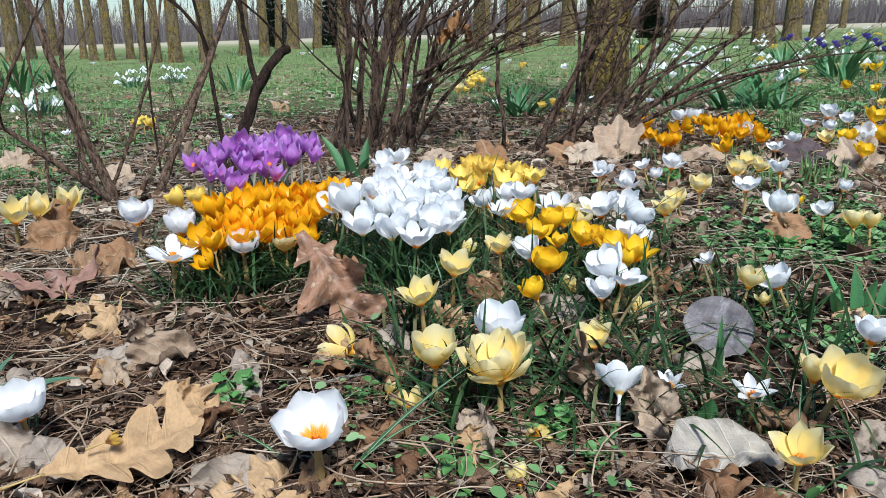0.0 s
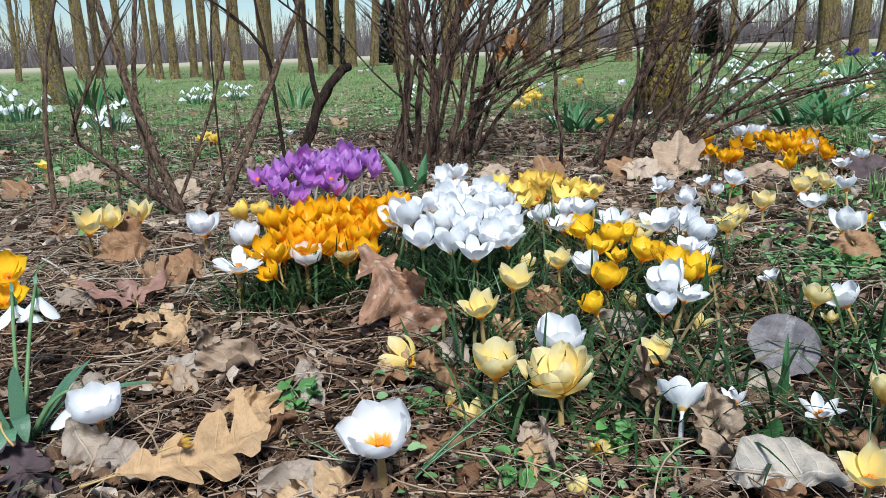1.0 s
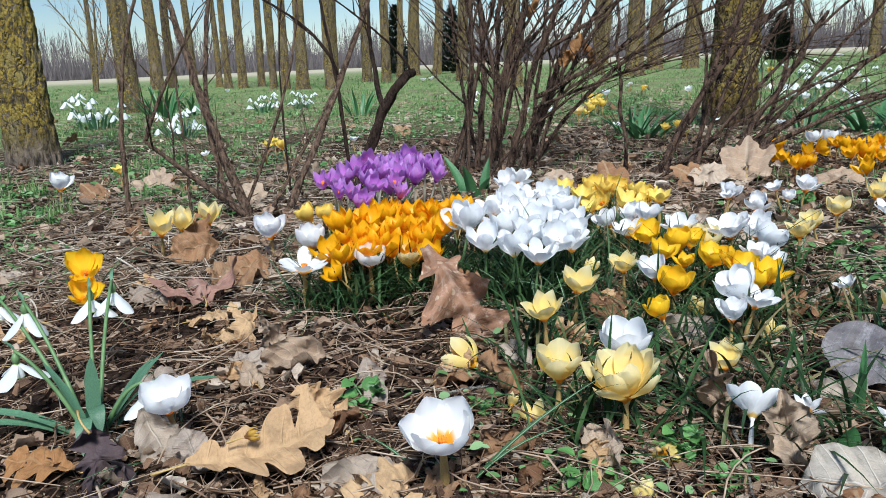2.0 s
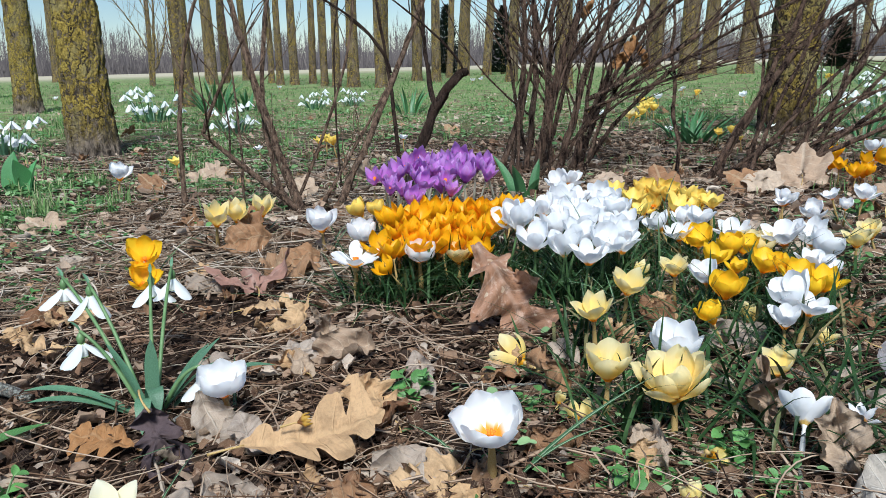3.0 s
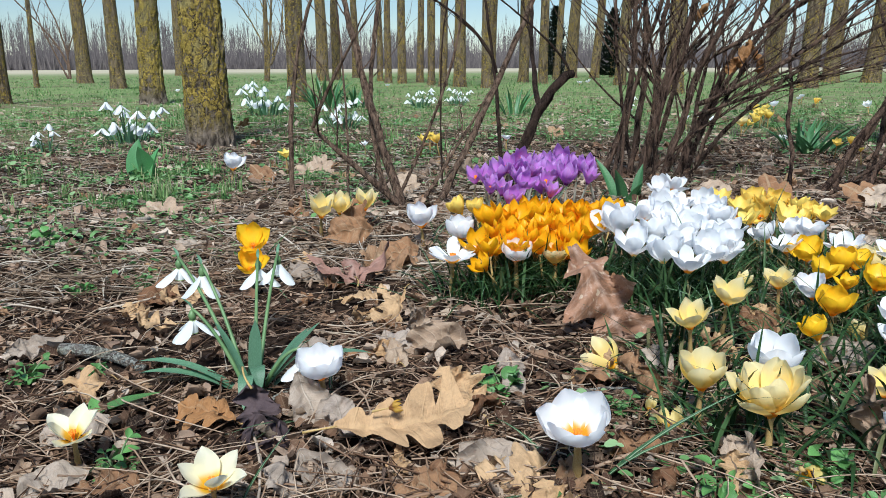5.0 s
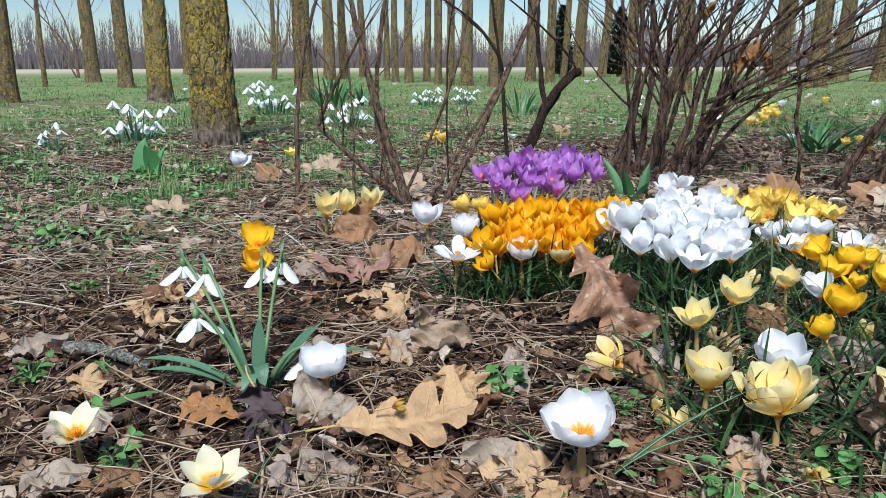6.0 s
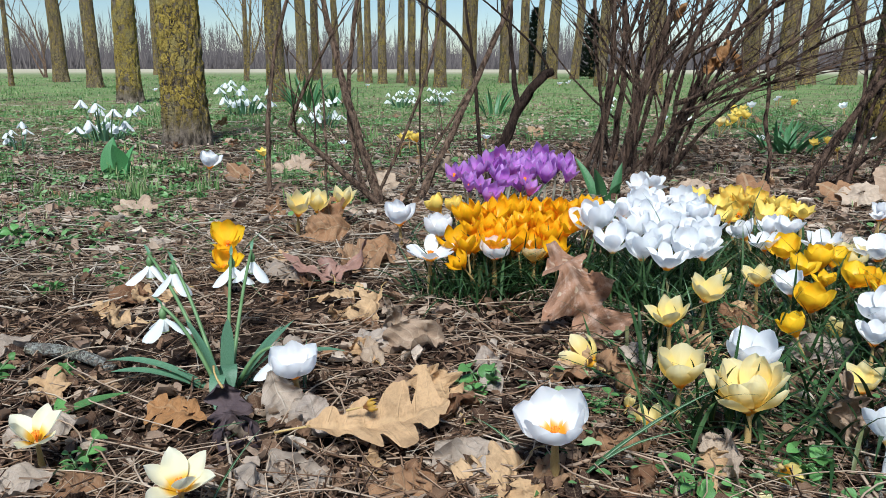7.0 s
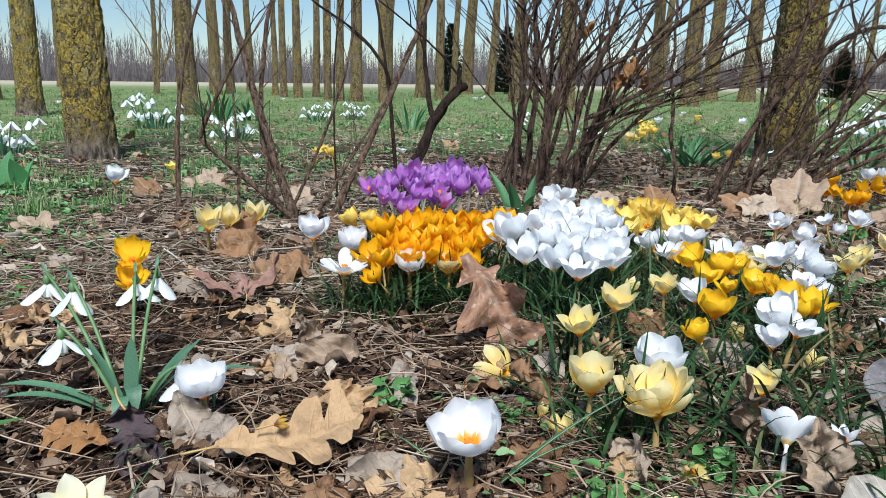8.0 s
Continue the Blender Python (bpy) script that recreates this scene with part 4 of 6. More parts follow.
ORANGE_EDGE = [
    (-0.173, 1.094, 0.067, 0.035), (-0.155, 1.102, 0.067, 0.035), (-0.132, 1.095, 0.067, 0.035),
    (-0.12, 1.119, 0.067, 0.035), (-0.104, 1.133, 0.067, 0.036), (-0.171, 1.032, 0.067, 0.034),
    (-0.196, 1.048, 0.067, 0.034), (-0.17, 1.007, 0.052, 0.029), (-0.178, 1.07, 0.067, 0.035),
    (-0.075, 1.076, 0.067, 0.033), (-0.141, 1.147, 0.067, 0.037), (-0.154, 1.081, 0.067, 0.035),
    (-0.16, 1.146, 0.067, 0.037),
]
PURPLE_PATCH = [
    (-0.309, 1.326, 0.109, 0.033), (-0.311, 1.385, 0.112, 0.034), (-0.274, 1.277, 0.104, 0.031),
    (-0.314, 1.428, 0.115, 0.035), (-0.221, 1.226, 0.098, 0.03), (-0.253, 1.266, 0.102, 0.031),
    (-0.261, 1.348, 0.109, 0.033), (-0.239, 1.322, 0.106, 0.032), (-0.283, 1.442, 0.115, 0.035),
    (-0.275, 1.475, 0.116, 0.036), (-0.244, 1.431, 0.113, 0.035), (-0.211, 1.335, 0.106, 0.032),
    (-0.239, 1.473, 0.115, 0.035), (-0.2, 1.4, 0.11, 0.033), (-0.181, 1.28, 0.101, 0.03),
    (-0.206, 1.477, 0.115, 0.035), (-0.19, 1.473, 0.114, 0.035), (-0.16, 1.394, 0.109, 0.033),
    (-0.317, 1.501, 0.119, 0.037), (-0.257, 1.541, 0.119, 0.037), (-0.253, 1.401, 0.112, 0.034),
    (-0.223, 1.399, 0.111, 0.034),
]
FAR_YELLOW = [
    (-0.941, 2.283, 0.068, 0.034), (-0.969, 2.379, 0.068, 0.035), (-0.905, 2.299, 0.068, 0.034),
    (-1.094, 1.827, 0.06, 0.038), (-0.205, 4.245, 0.068, 0.054), (-0.272, 4.626, 0.068, 0.047),
    (-0.219, 4.647, 0.068, 0.047), (0.162, 2.662, 0.068, 0.029), (0.2, 2.736, 0.068, 0.032),
    (0.219, 2.481, 0.068, 0.023), (-0.181, 4.073, 0.066, 0.042),
    (-0.150, 4.085, 0.060, 0.04), (-0.212, 4.06, 0.058, 0.042), (-0.165, 4.13, 0.072, 0.04), (-0.195, 4.00, 0.046, 0.04),
    (-0.226, 3.707, 0.050, 0.04), (-0.190, 3.73, 0.046, 0.036),
]
FAR_WHITE = [
    (-0.819, 2.633, 0.048, 0.034), (-0.459, 4.126, 0.048, 0.048), (-0.356, 3.854, 0.048, 0.045),
    (-0.003, 2.984, 0.048, 0.033), (-1.125, 2.245, 0.048, 0.026), (-3.363, 11.418, 0.048, 0.081),
    (-3.502, 12.281, 0.048, 0.087), (-0.48, 3.888, 0.048, 0.041), (-5.947, 6.281, 0.048, 0.051),
    (-5.147, 9.061, 0.048, 0.065), (-0.988, 5.612, 0.048, 0.045), (-1.036, 4.919, 0.048, 0.04),
]
LAWN_WHITE = [
    (3.056, 30.436, 0.054, 0.344), (1.461, 11.173, 0.054, 0.125), (3.788, 21.429, 0.054, 0.239),
    (10.294, 32.823, 0.054, 0.359), (7.108, 24.326, 0.054, 0.267), (2.171, 5.598, 0.054, 0.059),
    (10.077, 28.494, 0.054, 0.31), (1.067, 5.347, 0.054, 0.058), (0.979, 4.406, 0.054, 0.048),
    (1.55, 7.311, 0.054, 0.08), (1.306, 7.512, 0.054, 0.083), (0.753, 4.237, 0.054, 0.046),
    (0.501, 2.874, 0.054, 0.031), (0.633, 3.338, 0.054, 0.036), (0.789, 5.251, 0.054, 0.058),
    (1.134, 3.804, 0.054, 0.04), (1.26, 4.884, 0.054, 0.053), (1.169, 3.681, 0.054, 0.039),
    (2.975, 7.832, 0.054, 0.084), (2.8, 9.37, 0.054, 0.102), (0.503, 4.091, 0.054, 0.045),
    (0.252, 5.354, 0.054, 0.06), (-0.167, 6.49, 0.054, 0.074), (-0.228, 5.202, 0.054, 0.059),
]
LAWN_YELLOW = [
    (1.155, 9.868, 0.054, 0.117), (1.8, 4.761, 0.054, 0.053), (5.692, 16.921, 0.054, 0.195),
    (5.888, 15.917, 0.054, 0.182), (1.352, 4.261, 0.054, 0.048), (2.395, 9.0, 0.054, 0.104),
    (1.145, 2.721, 0.054, 0.03), (-0.034, 5.914, 0.054, 0.071),
    (0.198, 2.885, 0.054, 0.033), (2.997, 13.878, 0.054, 0.162), (1.56, 5.989, 0.054, 0.069),
]
WILTED = [
    (0.013, 0.878, 0.012, 0.037), (0.097, 0.773, 0.01, 0.026), (0.224, 1.057, 0.014, 0.023),
    (0.104, 1.131, 0.034, 0.026), (0.185, 0.672, 0.012, 0.018), (0.288, 0.995, 0.014, 0.026),
    (0.198, 0.726, 0.012, 0.02), (0.078, 0.79, 0.012, 0.014),
]
W = "white crocus with an orange throat, fully open"
whites = [crocus_model(W, PETAL_WHITE, 18, 0.70, 0.46, group="white crocuses"), crocus_model(W, PETAL_WHITE, 9, 0.73, 0.48, group="white crocuses"), crocus_model(W, PETAL_WHITE, 31, 0.64, 0.40, group="white crocuses")]
cups = [crocus_model("white crocus cup, half closed", PETAL_WHITE, -8, 0.92, 0.58, group="white crocuses"), crocus_model("white crocus cup, half closed", PETAL_WHITE, 0, 0.84, 0.54, group="white crocuses")]
star = [crocus_model("white crocus opened flat into a star", PETAL_WHITE, 52, 0.62, 0.34, "round", low=34, cup=0.3, group="white crocuses")]
thin_star = [crocus_model("small white crocus with narrow pointed petals", PETAL_WHITE, 40, 0.62, 0.30, "point", low=30, group="white crocuses", leaves=4)]
nodding = [crocus_model("white crocus tipped forward on its long white tube", PETAL_PURE, 12, 0.74, 0.5, low=22, group="white crocuses", leaves=4, tube_material=STEM_WHITE)]
bowl = [crocus_model("large white crocus bowl with a bright orange throat", PETAL_WHITE, 6, 0.68, 0.55, low=40, cup=0.45, group="white crocuses", leaves=5, stigma=0.9, thick=1.2)]
x, y, h, d = WHITE_FRONT[0]
copy_thing(bowl[0], Matrix.Translation((x, y, h)) @ pose(0, 0, 0, 0, 0, 12) @ pose(0, 0, 0, 17, 0, 0) @ pose(0, 0, 0, 0, 0, 85) @ Matrix.Scale(d * 0.97, 4))
grow(bowl, WHITE_FRONT[1:2] + WHITE_FRONT[5:6], 4, 10)
grow(star, WHITE_FRONT[2:3], 3, 8)
grow(cups, WHITE_FRONT[3:5] + WHITE_FRONT[6:7], 6, 4)
grow(whites, WHITE_FRONT[7:], 10)
grow(whites, WHITE_RIGHT[:8] + WHITE_RIGHT[11:], 14)
grow(nodding, WHITE_RIGHT[8:9], 2, -38)
grow(thin_star, WHITE_RIGHT[9:11], 4, 14)
grow(whites + cups, WHITE_BACK, 10)
grow(whites[2:], FAR_WHITE, 8)
grow_lawn("white", PETAL_WHITE, "white crocuses", LAWN_WHITE)
grow_lawn("yellow", PETAL_YELLOW, "yellow crocuses", LAWN_YELLOW)
clear(whites + cups + star + bowl + thin_star + nodding)
W = "pure white crocus crowded in a dense clump with dark blades"
packed = [crocus_model(W, PETAL_PURE, 17, 0.72, 0.44, leaves=2, thick=0.6, tube_material=STEM_GREEN, group="white crocus clump"), crocus_model(W, PETAL_PURE, 5, 0.76, 0.45, leaves=2, thick=0.6, tube_material=STEM_GREEN, group="white crocus clump"), crocus_model(W, PETAL_WHITE, 30, 0.66, 0.40, leaves=2, thick=0.6, tube_material=STEM_GREEN, group="white crocus clump")]
grow(packed, thicken(WHITE_CLUMP, 7, 0.02, 0.008), 15, 12)
clear(packed)
C = "pale cream-yellow crocus with a deep yellow base"
creams = [crocus_model(C, PETAL_CREAM, 10, 0.73, 0.50, group="cream crocuses", tube_material=STEM_TAN), crocus_model(C, PETAL_CREAM, -1, 0.78, 0.54, group="cream crocuses", tube_material=STEM_TAN), crocus_model(C, PETAL_CREAM, 22, 0.68, 0.42, "point", group="cream crocuses", tube_material=STEM_TAN)]
grow(creams[2:], CREAM_FRONT[:2] + CREAM_FRONT[4:5] + CREAM_FRONT[7:8], 6, 14)
ivory = [crocus_model("ivory crocus star with a yellow throat", PETAL_PALE, 34, 0.64, 0.40, "point", low=30, group="cream crocuses", leaves=2)]
grow(ivory, CREAM_FRONT[5:7], 4, 14)
clear(ivory)
grow(creams[:1], CREAM_FRONT[2:3], 6)
double = [crocus_model("large double cream crocus with many layered petals", PETAL_CREAM, 9, 0.66, 0.33, low=28, group="cream crocuses", tube_material=STEM_TAN, rings=((26, 1.0), (12, 1.0), (2, 0.95), (-8, 0.9), (-18, 0.8)))]
grow(double, CREAM_FRONT[3:4], 3, 8)
clear(double)
grow(creams[:2], CREAM_FRONT[11:], 9)
tall = [crocus_model("upright narrow cream crocus, half open above dark blades", PETAL_CREAM, 4, 0.86, 0.46, "point", low=20, group="cream crocuses", tube_material=STEM_TAN), crocus_model("upright narrow cream crocus, half open above dark blades", PETAL_CREAM, 14, 0.8, 0.42, "point", low=22, group="cream crocuses", tube_material=STEM_TAN)]
grow(tall, CREAM_FRONT[8:11], 10)
clear(tall)
grow(creams, CREAM_RIGHT, 12)
faded = [crocus_model("faded cream crocus fallen on its side", PETAL_CREAM, -4, 0.9, 0.42, group="cream crocuses", tube_material=STEM_TAN, stigma=0, leaves=0, stalk=0.9), crocus_model("faded cream crocus fallen on its side", PETAL_CREAM, 8, 0.8, 0.34, "point", group="cream crocuses", tube_material=STEM_TAN, stigma=0, leaves=0, stalk=0.9)]
grow(faded, WILTED, 30, -70)
withered = [crocus_model("withered brownish crocus lying on a tan oak leaf", PETAL_OCHRE, -22, 1.1, 0.34, "point", group="cream crocuses", tube_material=STEM_TAN, stigma=0, leaves=0, stalk=1.6)]
copy_thing(withered[0], pose(-0.076, 0.652, 0.036, 84, 10, 130) @ Matrix.Scale(0.011, 4))
clear(withered)
clear(creams + faded)
Y = "bright yellow crocus, open in loose company"
yellows = [crocus_model(Y, PETAL_YELLOW, 18, 0.68, 0.44, "point", group="yellow crocuses", leaves=2), crocus_model(Y, PETAL_YELLOW, 4, 0.72, 0.50, "round", group="yellow crocuses", leaves=2), crocus_model(Y, PETAL_YELLOW, 34, 0.62, 0.36, "point", group="yellow crocuses", leaves=2)]
grow(yellows, thicken(YELLOW_MID[2:], 10, 0.03, 0.012), 16)
grow(yellows, FAR_YELLOW, 10)
clear(yellows)
Y = "golden yellow crocus with rounded petals"
golds = [crocus_model(Y, PETAL_GOLD, 8, 0.72, 0.50, group="golden crocuses"), crocus_model(Y, PETAL_GOLD, 14, 0.70, 0.48, "point", group="golden crocuses"), crocus_model(Y, PETAL_GOLD, 0, 0.74, 0.52, group="golden crocuses")]
grow(golds[:1], [(-0.444, 0.932, 0.070, 0.039), (-0.433, 0.915, 0.046, 0.036)], 5, 30)
grow(golds, GOLD_MID, 12)
grow(golds, GOLD_RIGHT, 12)
clear(golds)
O = "deep orange-yellow crocus packed in a glowing patch"
oranges = [crocus_model(O, PETAL_ORANGE, 2, 0.88, 0.46, "point", group="orange crocus patch", leaves=1, thick=0.6), crocus_model(O, PETAL_ORANGE, -8, 0.96, 0.50, "point", group="orange crocus patch", leaves=1, thick=0.6), crocus_model(O, PETAL_ORANGE, 14, 0.80, 0.44, "point", group="orange crocus patch", leaves=1, thick=0.6)]
oranges_at = [(x, y, h + random.uniform(-0.006, 0.006), d * random.uniform(0.9, 1.08)) for x, y, h, d in thicken(ORANGE_PATCH, 13, 0.018, 0.008) + thicken(ORANGE_EDGE, 4, 0.02, 0.012)]
grow(oranges, oranges_at, 13, 6)
grow(oranges, thicken(GOLD_BACK, 12, 0.03, 0.01), 16)
clear(oranges)
P = "purple crocus with pointed petals and an orange stigma"
purples = [crocus_model(P, PETAL_PURPLE, 6, 0.86, 0.40, "point", stalk=2.9, low=16, tube_material=STEM_PALE, group="purple crocus patch", leaves=1, stigma=2.2), crocus_model(P, PETAL_PURPLE, -8, 0.95, 0.44, "point", stalk=2.9, low=16, tube_material=STEM_PALE, group="purple crocus patch", leaves=1), crocus_model(P, PETAL_PURPLE, 17, 0.80, 0.37, "point", stalk=2.9, low=16, tube_material=STEM_PALE, group="purple crocus patch", leaves=1, stigma=2.2)]
grow(purples, thicken(PURPLE_PATCH, 8, 0.02, 0.012), 12, 22)
clear(purples)


# ---- snowdrops, bulbs and weeds ----
SNOWDROPS = [
    (-2.208, 2.318, 0.251), (-2.857, 3.896, 0.311), (-1.89, 3.248, 0.219), (-2.482, 5.081, 0.214),
    (-2.388, 5.466, 0.205), (-2.199, 1.961, 0.084), (0.337, 3.294, 0.149), (1.145, 6.149, 0.179),
    (0.926, 4.025, 0.128), (1.448, 5.278, 0.134), (0.675, 4.48, 0.13), (1.316, 4.302, 0.163),
    (2.376, 9.625, 0.28), (1.318, 8.475, 0.277), (2.837, 9.186, 0.293), (4.251, 12.496, 0.478),
    (-1.021, 4.952, 0.118), (1.143, 10.798, 0.285),
]
NARCISSUS = [
    (-2.892, 4.53, 0.404), (-2.903, 4.914, 0.274), (-1.528, 4.442, 0.241), (0.080, 2.93, 0.19),
    (1.665, 4.743, 0.402), (0.778, 3.023, 0.247), (1.725, 6.046, 0.231), (0.935, 3.001, 0.168),
    (-3.097, 4.749, 0.207), (0.883, 3.008, 0.169), (0.61, 3.145, 0.12),
    (0.115, 2.96, 0.16), (0.05, 2.95, 0.17),
]
BROAD_WEEDS = [
    (0.143, 0.674, 4, 0.026), (0.118, 0.708, 3, 0.022), (0.164, 0.678, 3, 0.020),
]
TULIPS = [
    (-1.386, 1.628, 0.085), (-0.206, 1.78, 0.104), (0.511, 1.022, 0.057), (0.321, 0.777, 0.025), (0.341, 0.848, 0.051),
]
WEEDS = [
    (-0.045, 0.784, 0.049), (-0.235, 0.535, 0.043), (-0.391, 0.65, 0.025), (0.206, 0.733, 0.036),
    (-0.582, 0.883, 0.043), (-0.635, 0.831, 0.042), (-0.907, 0.991, 0.07), (-1.036, 1.418, 0.083),
    (-1.1, 1.315, 0.091), (0.166, 0.699, 0.026), (0.145, 0.683, 0.045), (0.238, 0.699, 0.032),
    (0.212, 0.742, 0.041), (0.059, 0.788, 0.036), (0.464, 0.943, 0.031), (0.41, 1.715, 0.094),
    (0.424, 1.337, 0.071), (0.493, 1.252, 0.065), (0.576, 1.256, 0.058), (-0.44, 0.615, 0.040),
]
DROP_FRONT = (-0.243, 0.692)
DROP_HEADS = [
    (-0.366, 0.735, 0.089), (-0.331, 0.729, 0.087), (-0.299, 0.681, 0.062), (-0.316, 0.791, 0.081), (-0.299, 0.801, 0.086), (-0.203, 0.707, 0.032),
]
STICK = (-0.462, 0.67, 0.01), (-0.352, 0.67, 0.01)
IRISES = [
    (2.137, 7.309, 0.187), (1.895, 5.799, 0.147), (2.172, 6.37, 0.161), (2.405, 6.442, 0.203), (1.998, 5.187, 0.13),
]


def drop_flower(parent, head, size, open_by=30, cup=False):
    """A nodding snowdrop flower: three petals under a green cap, about a short inner cup."""
    hx, hy, hz = head
    v, f, u = tube([(hx, hy, hz + size * 0.30), (hx, hy, hz + size * 0.14), (hx, hy, hz - size * 0.06)], [size * 0.05, size * 0.13, size * 0.09], 8)
    cap = part("flower", as_mesh("flower", v, f, STEM_GREEN, u), parent, "nodding white flower under a green cap")
    turn = random.uniform(-35, 35)
    for j in range(3):
        me = petal_mesh("petal", size, size * 0.56, radians(open_by - 34), radians(open_by - 16), 0.5, "round", PETAL_SNOW, random.random() * 30)
        part("petal", me, cap, at=pose(hx, hy, hz, 180, 0, turn + 120 * j))
    if cup:
        v, f, u = tube([(hx, hy, hz), (hx, hy, hz - size * 0.2), (hx, hy, hz - size * 0.46)], [size * 0.07, size * 0.15, size * 0.17], 10, cap=False)
        part("inner_cup", as_mesh("inner_cup", v, f, PETAL_SNOW, [(a, 1 - b) for a, b in u]), cap, "small white inner cup with green marks")


DROP_LEAVES = [
    (-0.098, 0.005, 0.030, 0.012, 0.012), (-0.092, 0.016, 0.024, 0.010, 0.012), (0.056, -0.02, 0.058, 0.004, 0.012), (0.056, -0.004, 0.043, 0.006, 0.010),
    (0.100, -0.03, 0.026, 0.016, 0.011), (0.001, -0.012, 0.062, 0.000, 0.012), (0.003, 0.046, 0.004, 0.026, 0.013), (0.014, 0.032, 0.014, 0.026, 0.013),
    (-0.028, -0.012, 0.050, 0.004, 0.007), (-0.038, -0.02, 0.058, 0.006, 0.007), (0.045, -0.03, 0.050, 0.006, 0.009),
]


def snowdrop_front():
    bx, by = DROP_FRONT
    t = thing("snowdrop", "flowering snowdrop with broad blue-green strap leaves", "snowdrop", "snowdrops", pose(bx, by, 0))
    for x, y, z in DROP_HEADS:
        h = Vector((x - bx, y - by, z))
        base = Vector((h.x * 0.06, h.y * 0.06, -0.01))
        top = Vector((h.x, h.y, h.z + 0.010))
        pts = bend(base, (base + top) / 2 + Vector((0, 0, 0.012)), top, 10)
        v, f, u = tube(pts, [0.0021 - 0.0008 * i / 9 for i in range(10)], 7)
        part("stem", as_mesh("stem", v, f, STEM_GREEN, u), t)
        v, f, u = blade(arc(top, math.atan2(h.y, h.x), 0.010, 0.012, 0.3), 0.0032)
        part("spathe", as_mesh("spathe", v, f, SNOW_LEAF, u), t)
        drop_flower(t, (h.x, h.y, h.z), 0.027 if z > 0.05 else 0.024, random.choice((58, 66, 72)), True)
    for right, front, z, lift, w in DROP_LEAVES:
        tip = Vector((right * 0.9 + front * 0.43, right * 0.43 - front * 0.9, z))
        foot = Vector((tip.x * 0.05, tip.y * 0.05, -0.006))
        v, f, u = blade(bend(foot, (foot + tip) / 2 + Vector((0, 0, lift)), tip, 14), w, 0.18, taper=4.0)
        part("leaf", as_mesh("leaf", v, f, SNOW_LEAF, u), t)


snowdrop_front()


def snowdrop_model(heads, spread):
    t = thing("snowdrop", "clump of white snowdrops nodding over grey-green leaves", "snowdrop", "snowdrops")
    for k in range(heads):
        a, r = random.uniform(0, 6.283), spread * math.sqrt(random.random())
        top = Vector((r * math.cos(a), r * math.sin(a), random.uniform(0.06, 0.145)))
        base = Vector((top.x * 0.45, top.y * 0.45, -0.02))
        v, f, u = tube(bend(base, (base + top) / 2 + Vector((0, 0, 0.012)), top, 6), [0.002] * 6, 5)
        part("stem", as_mesh("stem", v, f, STEM_GREEN, u), t)
        drop_flower(t, (top.x, top.y, top.z - 0.008), random.uniform(0.030, 0.037), random.uniform(44, 66))
    for k in range(heads + (10 if heads > 10 else 2)):
        a = random.uniform(0, 6.283)
        b = (spread * 0.5 * math.cos(a), spread * 0.5 * math.sin(a), -0.02)
        v, f, u = blade(arc(b, a, random.uniform(0.02, 0.07), random.uniform(0.09, 0.14), random.uniform(0.2, 0.5)), 0.009, 0.25)
        part("leaf", as_mesh("leaf", v, f, SNOW_LEAF, u), t)
    return t


drops = [snowdrop_model(18, 0.105), snowdrop_model(6, 0.06), snowdrop_model(3, 0.05)]
for i, (x, y, w) in enumerate(SNOWDROPS):
    big = i < 5
    s = max(0.8, min(1.5, w / (0.21 if big else 0.14)))
    copy_thing(drops[0 if big else 1], pose(x, y, ground_z(x, y), 0, 0, random.uniform(0, 360)) @ Matrix.Scale(s, 4))
for k in range(28):
    y = random.uniform(3.4, 9.0)
    x = 0.2 + (y - 0.2) * random.uniform(0.12, 0.48)
    copy_thing(drops[2], pose(x, y, ground_z(x, y), 0, 0, random.uniform(0, 360)) @ Matrix.Scale(random.uniform(0.8, 1.3), 4))
clear(drops)


def strap_plant(name, label, category, group, count, height, width, spread, lean, material):
    t = thing(name, label, category, group)
    for k in range(count):
        a = random.uniform(0, 6.283) if count > 1 else 1.5
        b = (spread * 0.25 * math.cos(a), spread * 0.25 * math.sin(a), -0.015)
        v, f, u = blade(arc(b, a, spread * random.uniform(0.4, 1.0) * lean, height * random.uniform(0.7, 1.1), random.uniform(0.1, 0.35)), width * random.uniform(0.8, 1.2), 0.3)
        part("leaf", as_mesh("leaf", v, f, material, u), t)
    return t


narcs = [strap_plant("narcissus", "tuft of upright green strap leaves without flowers", "bulb plant", "leafy bulb tufts", 23, 0.18, 0.012, 0.15, 1.1, BULB_LEAF),
         strap_plant("narcissus", "tuft of upright green strap leaves without flowers", "bulb plant", "leafy bulb tufts", 14, 0.15, 0.016, 0.13, 1.4, BULB_LEAF)]
for i, (x, y, w) in enumerate(NARCISSUS):
    copy_thing(narcs[i % 2], pose(x, y, ground_z(x, y), 0, 0, random.uniform(0, 360)) @ Matrix.Scale(max(0.7, min(1.7, w / 0.2)), 4))
for k in range(7):
    y = random.uniform(3.2, 7.5)
    x = 0.2 + (y - 0.2) * random.uniform(0.14, 0.5)
    copy_thing(narcs[1], pose(x, y, ground_z(x, y), 0, 0, random.uniform(0, 360)) @ Matrix.Scale(random.uniform(0.8, 1.3), 4))
clear(narcs)


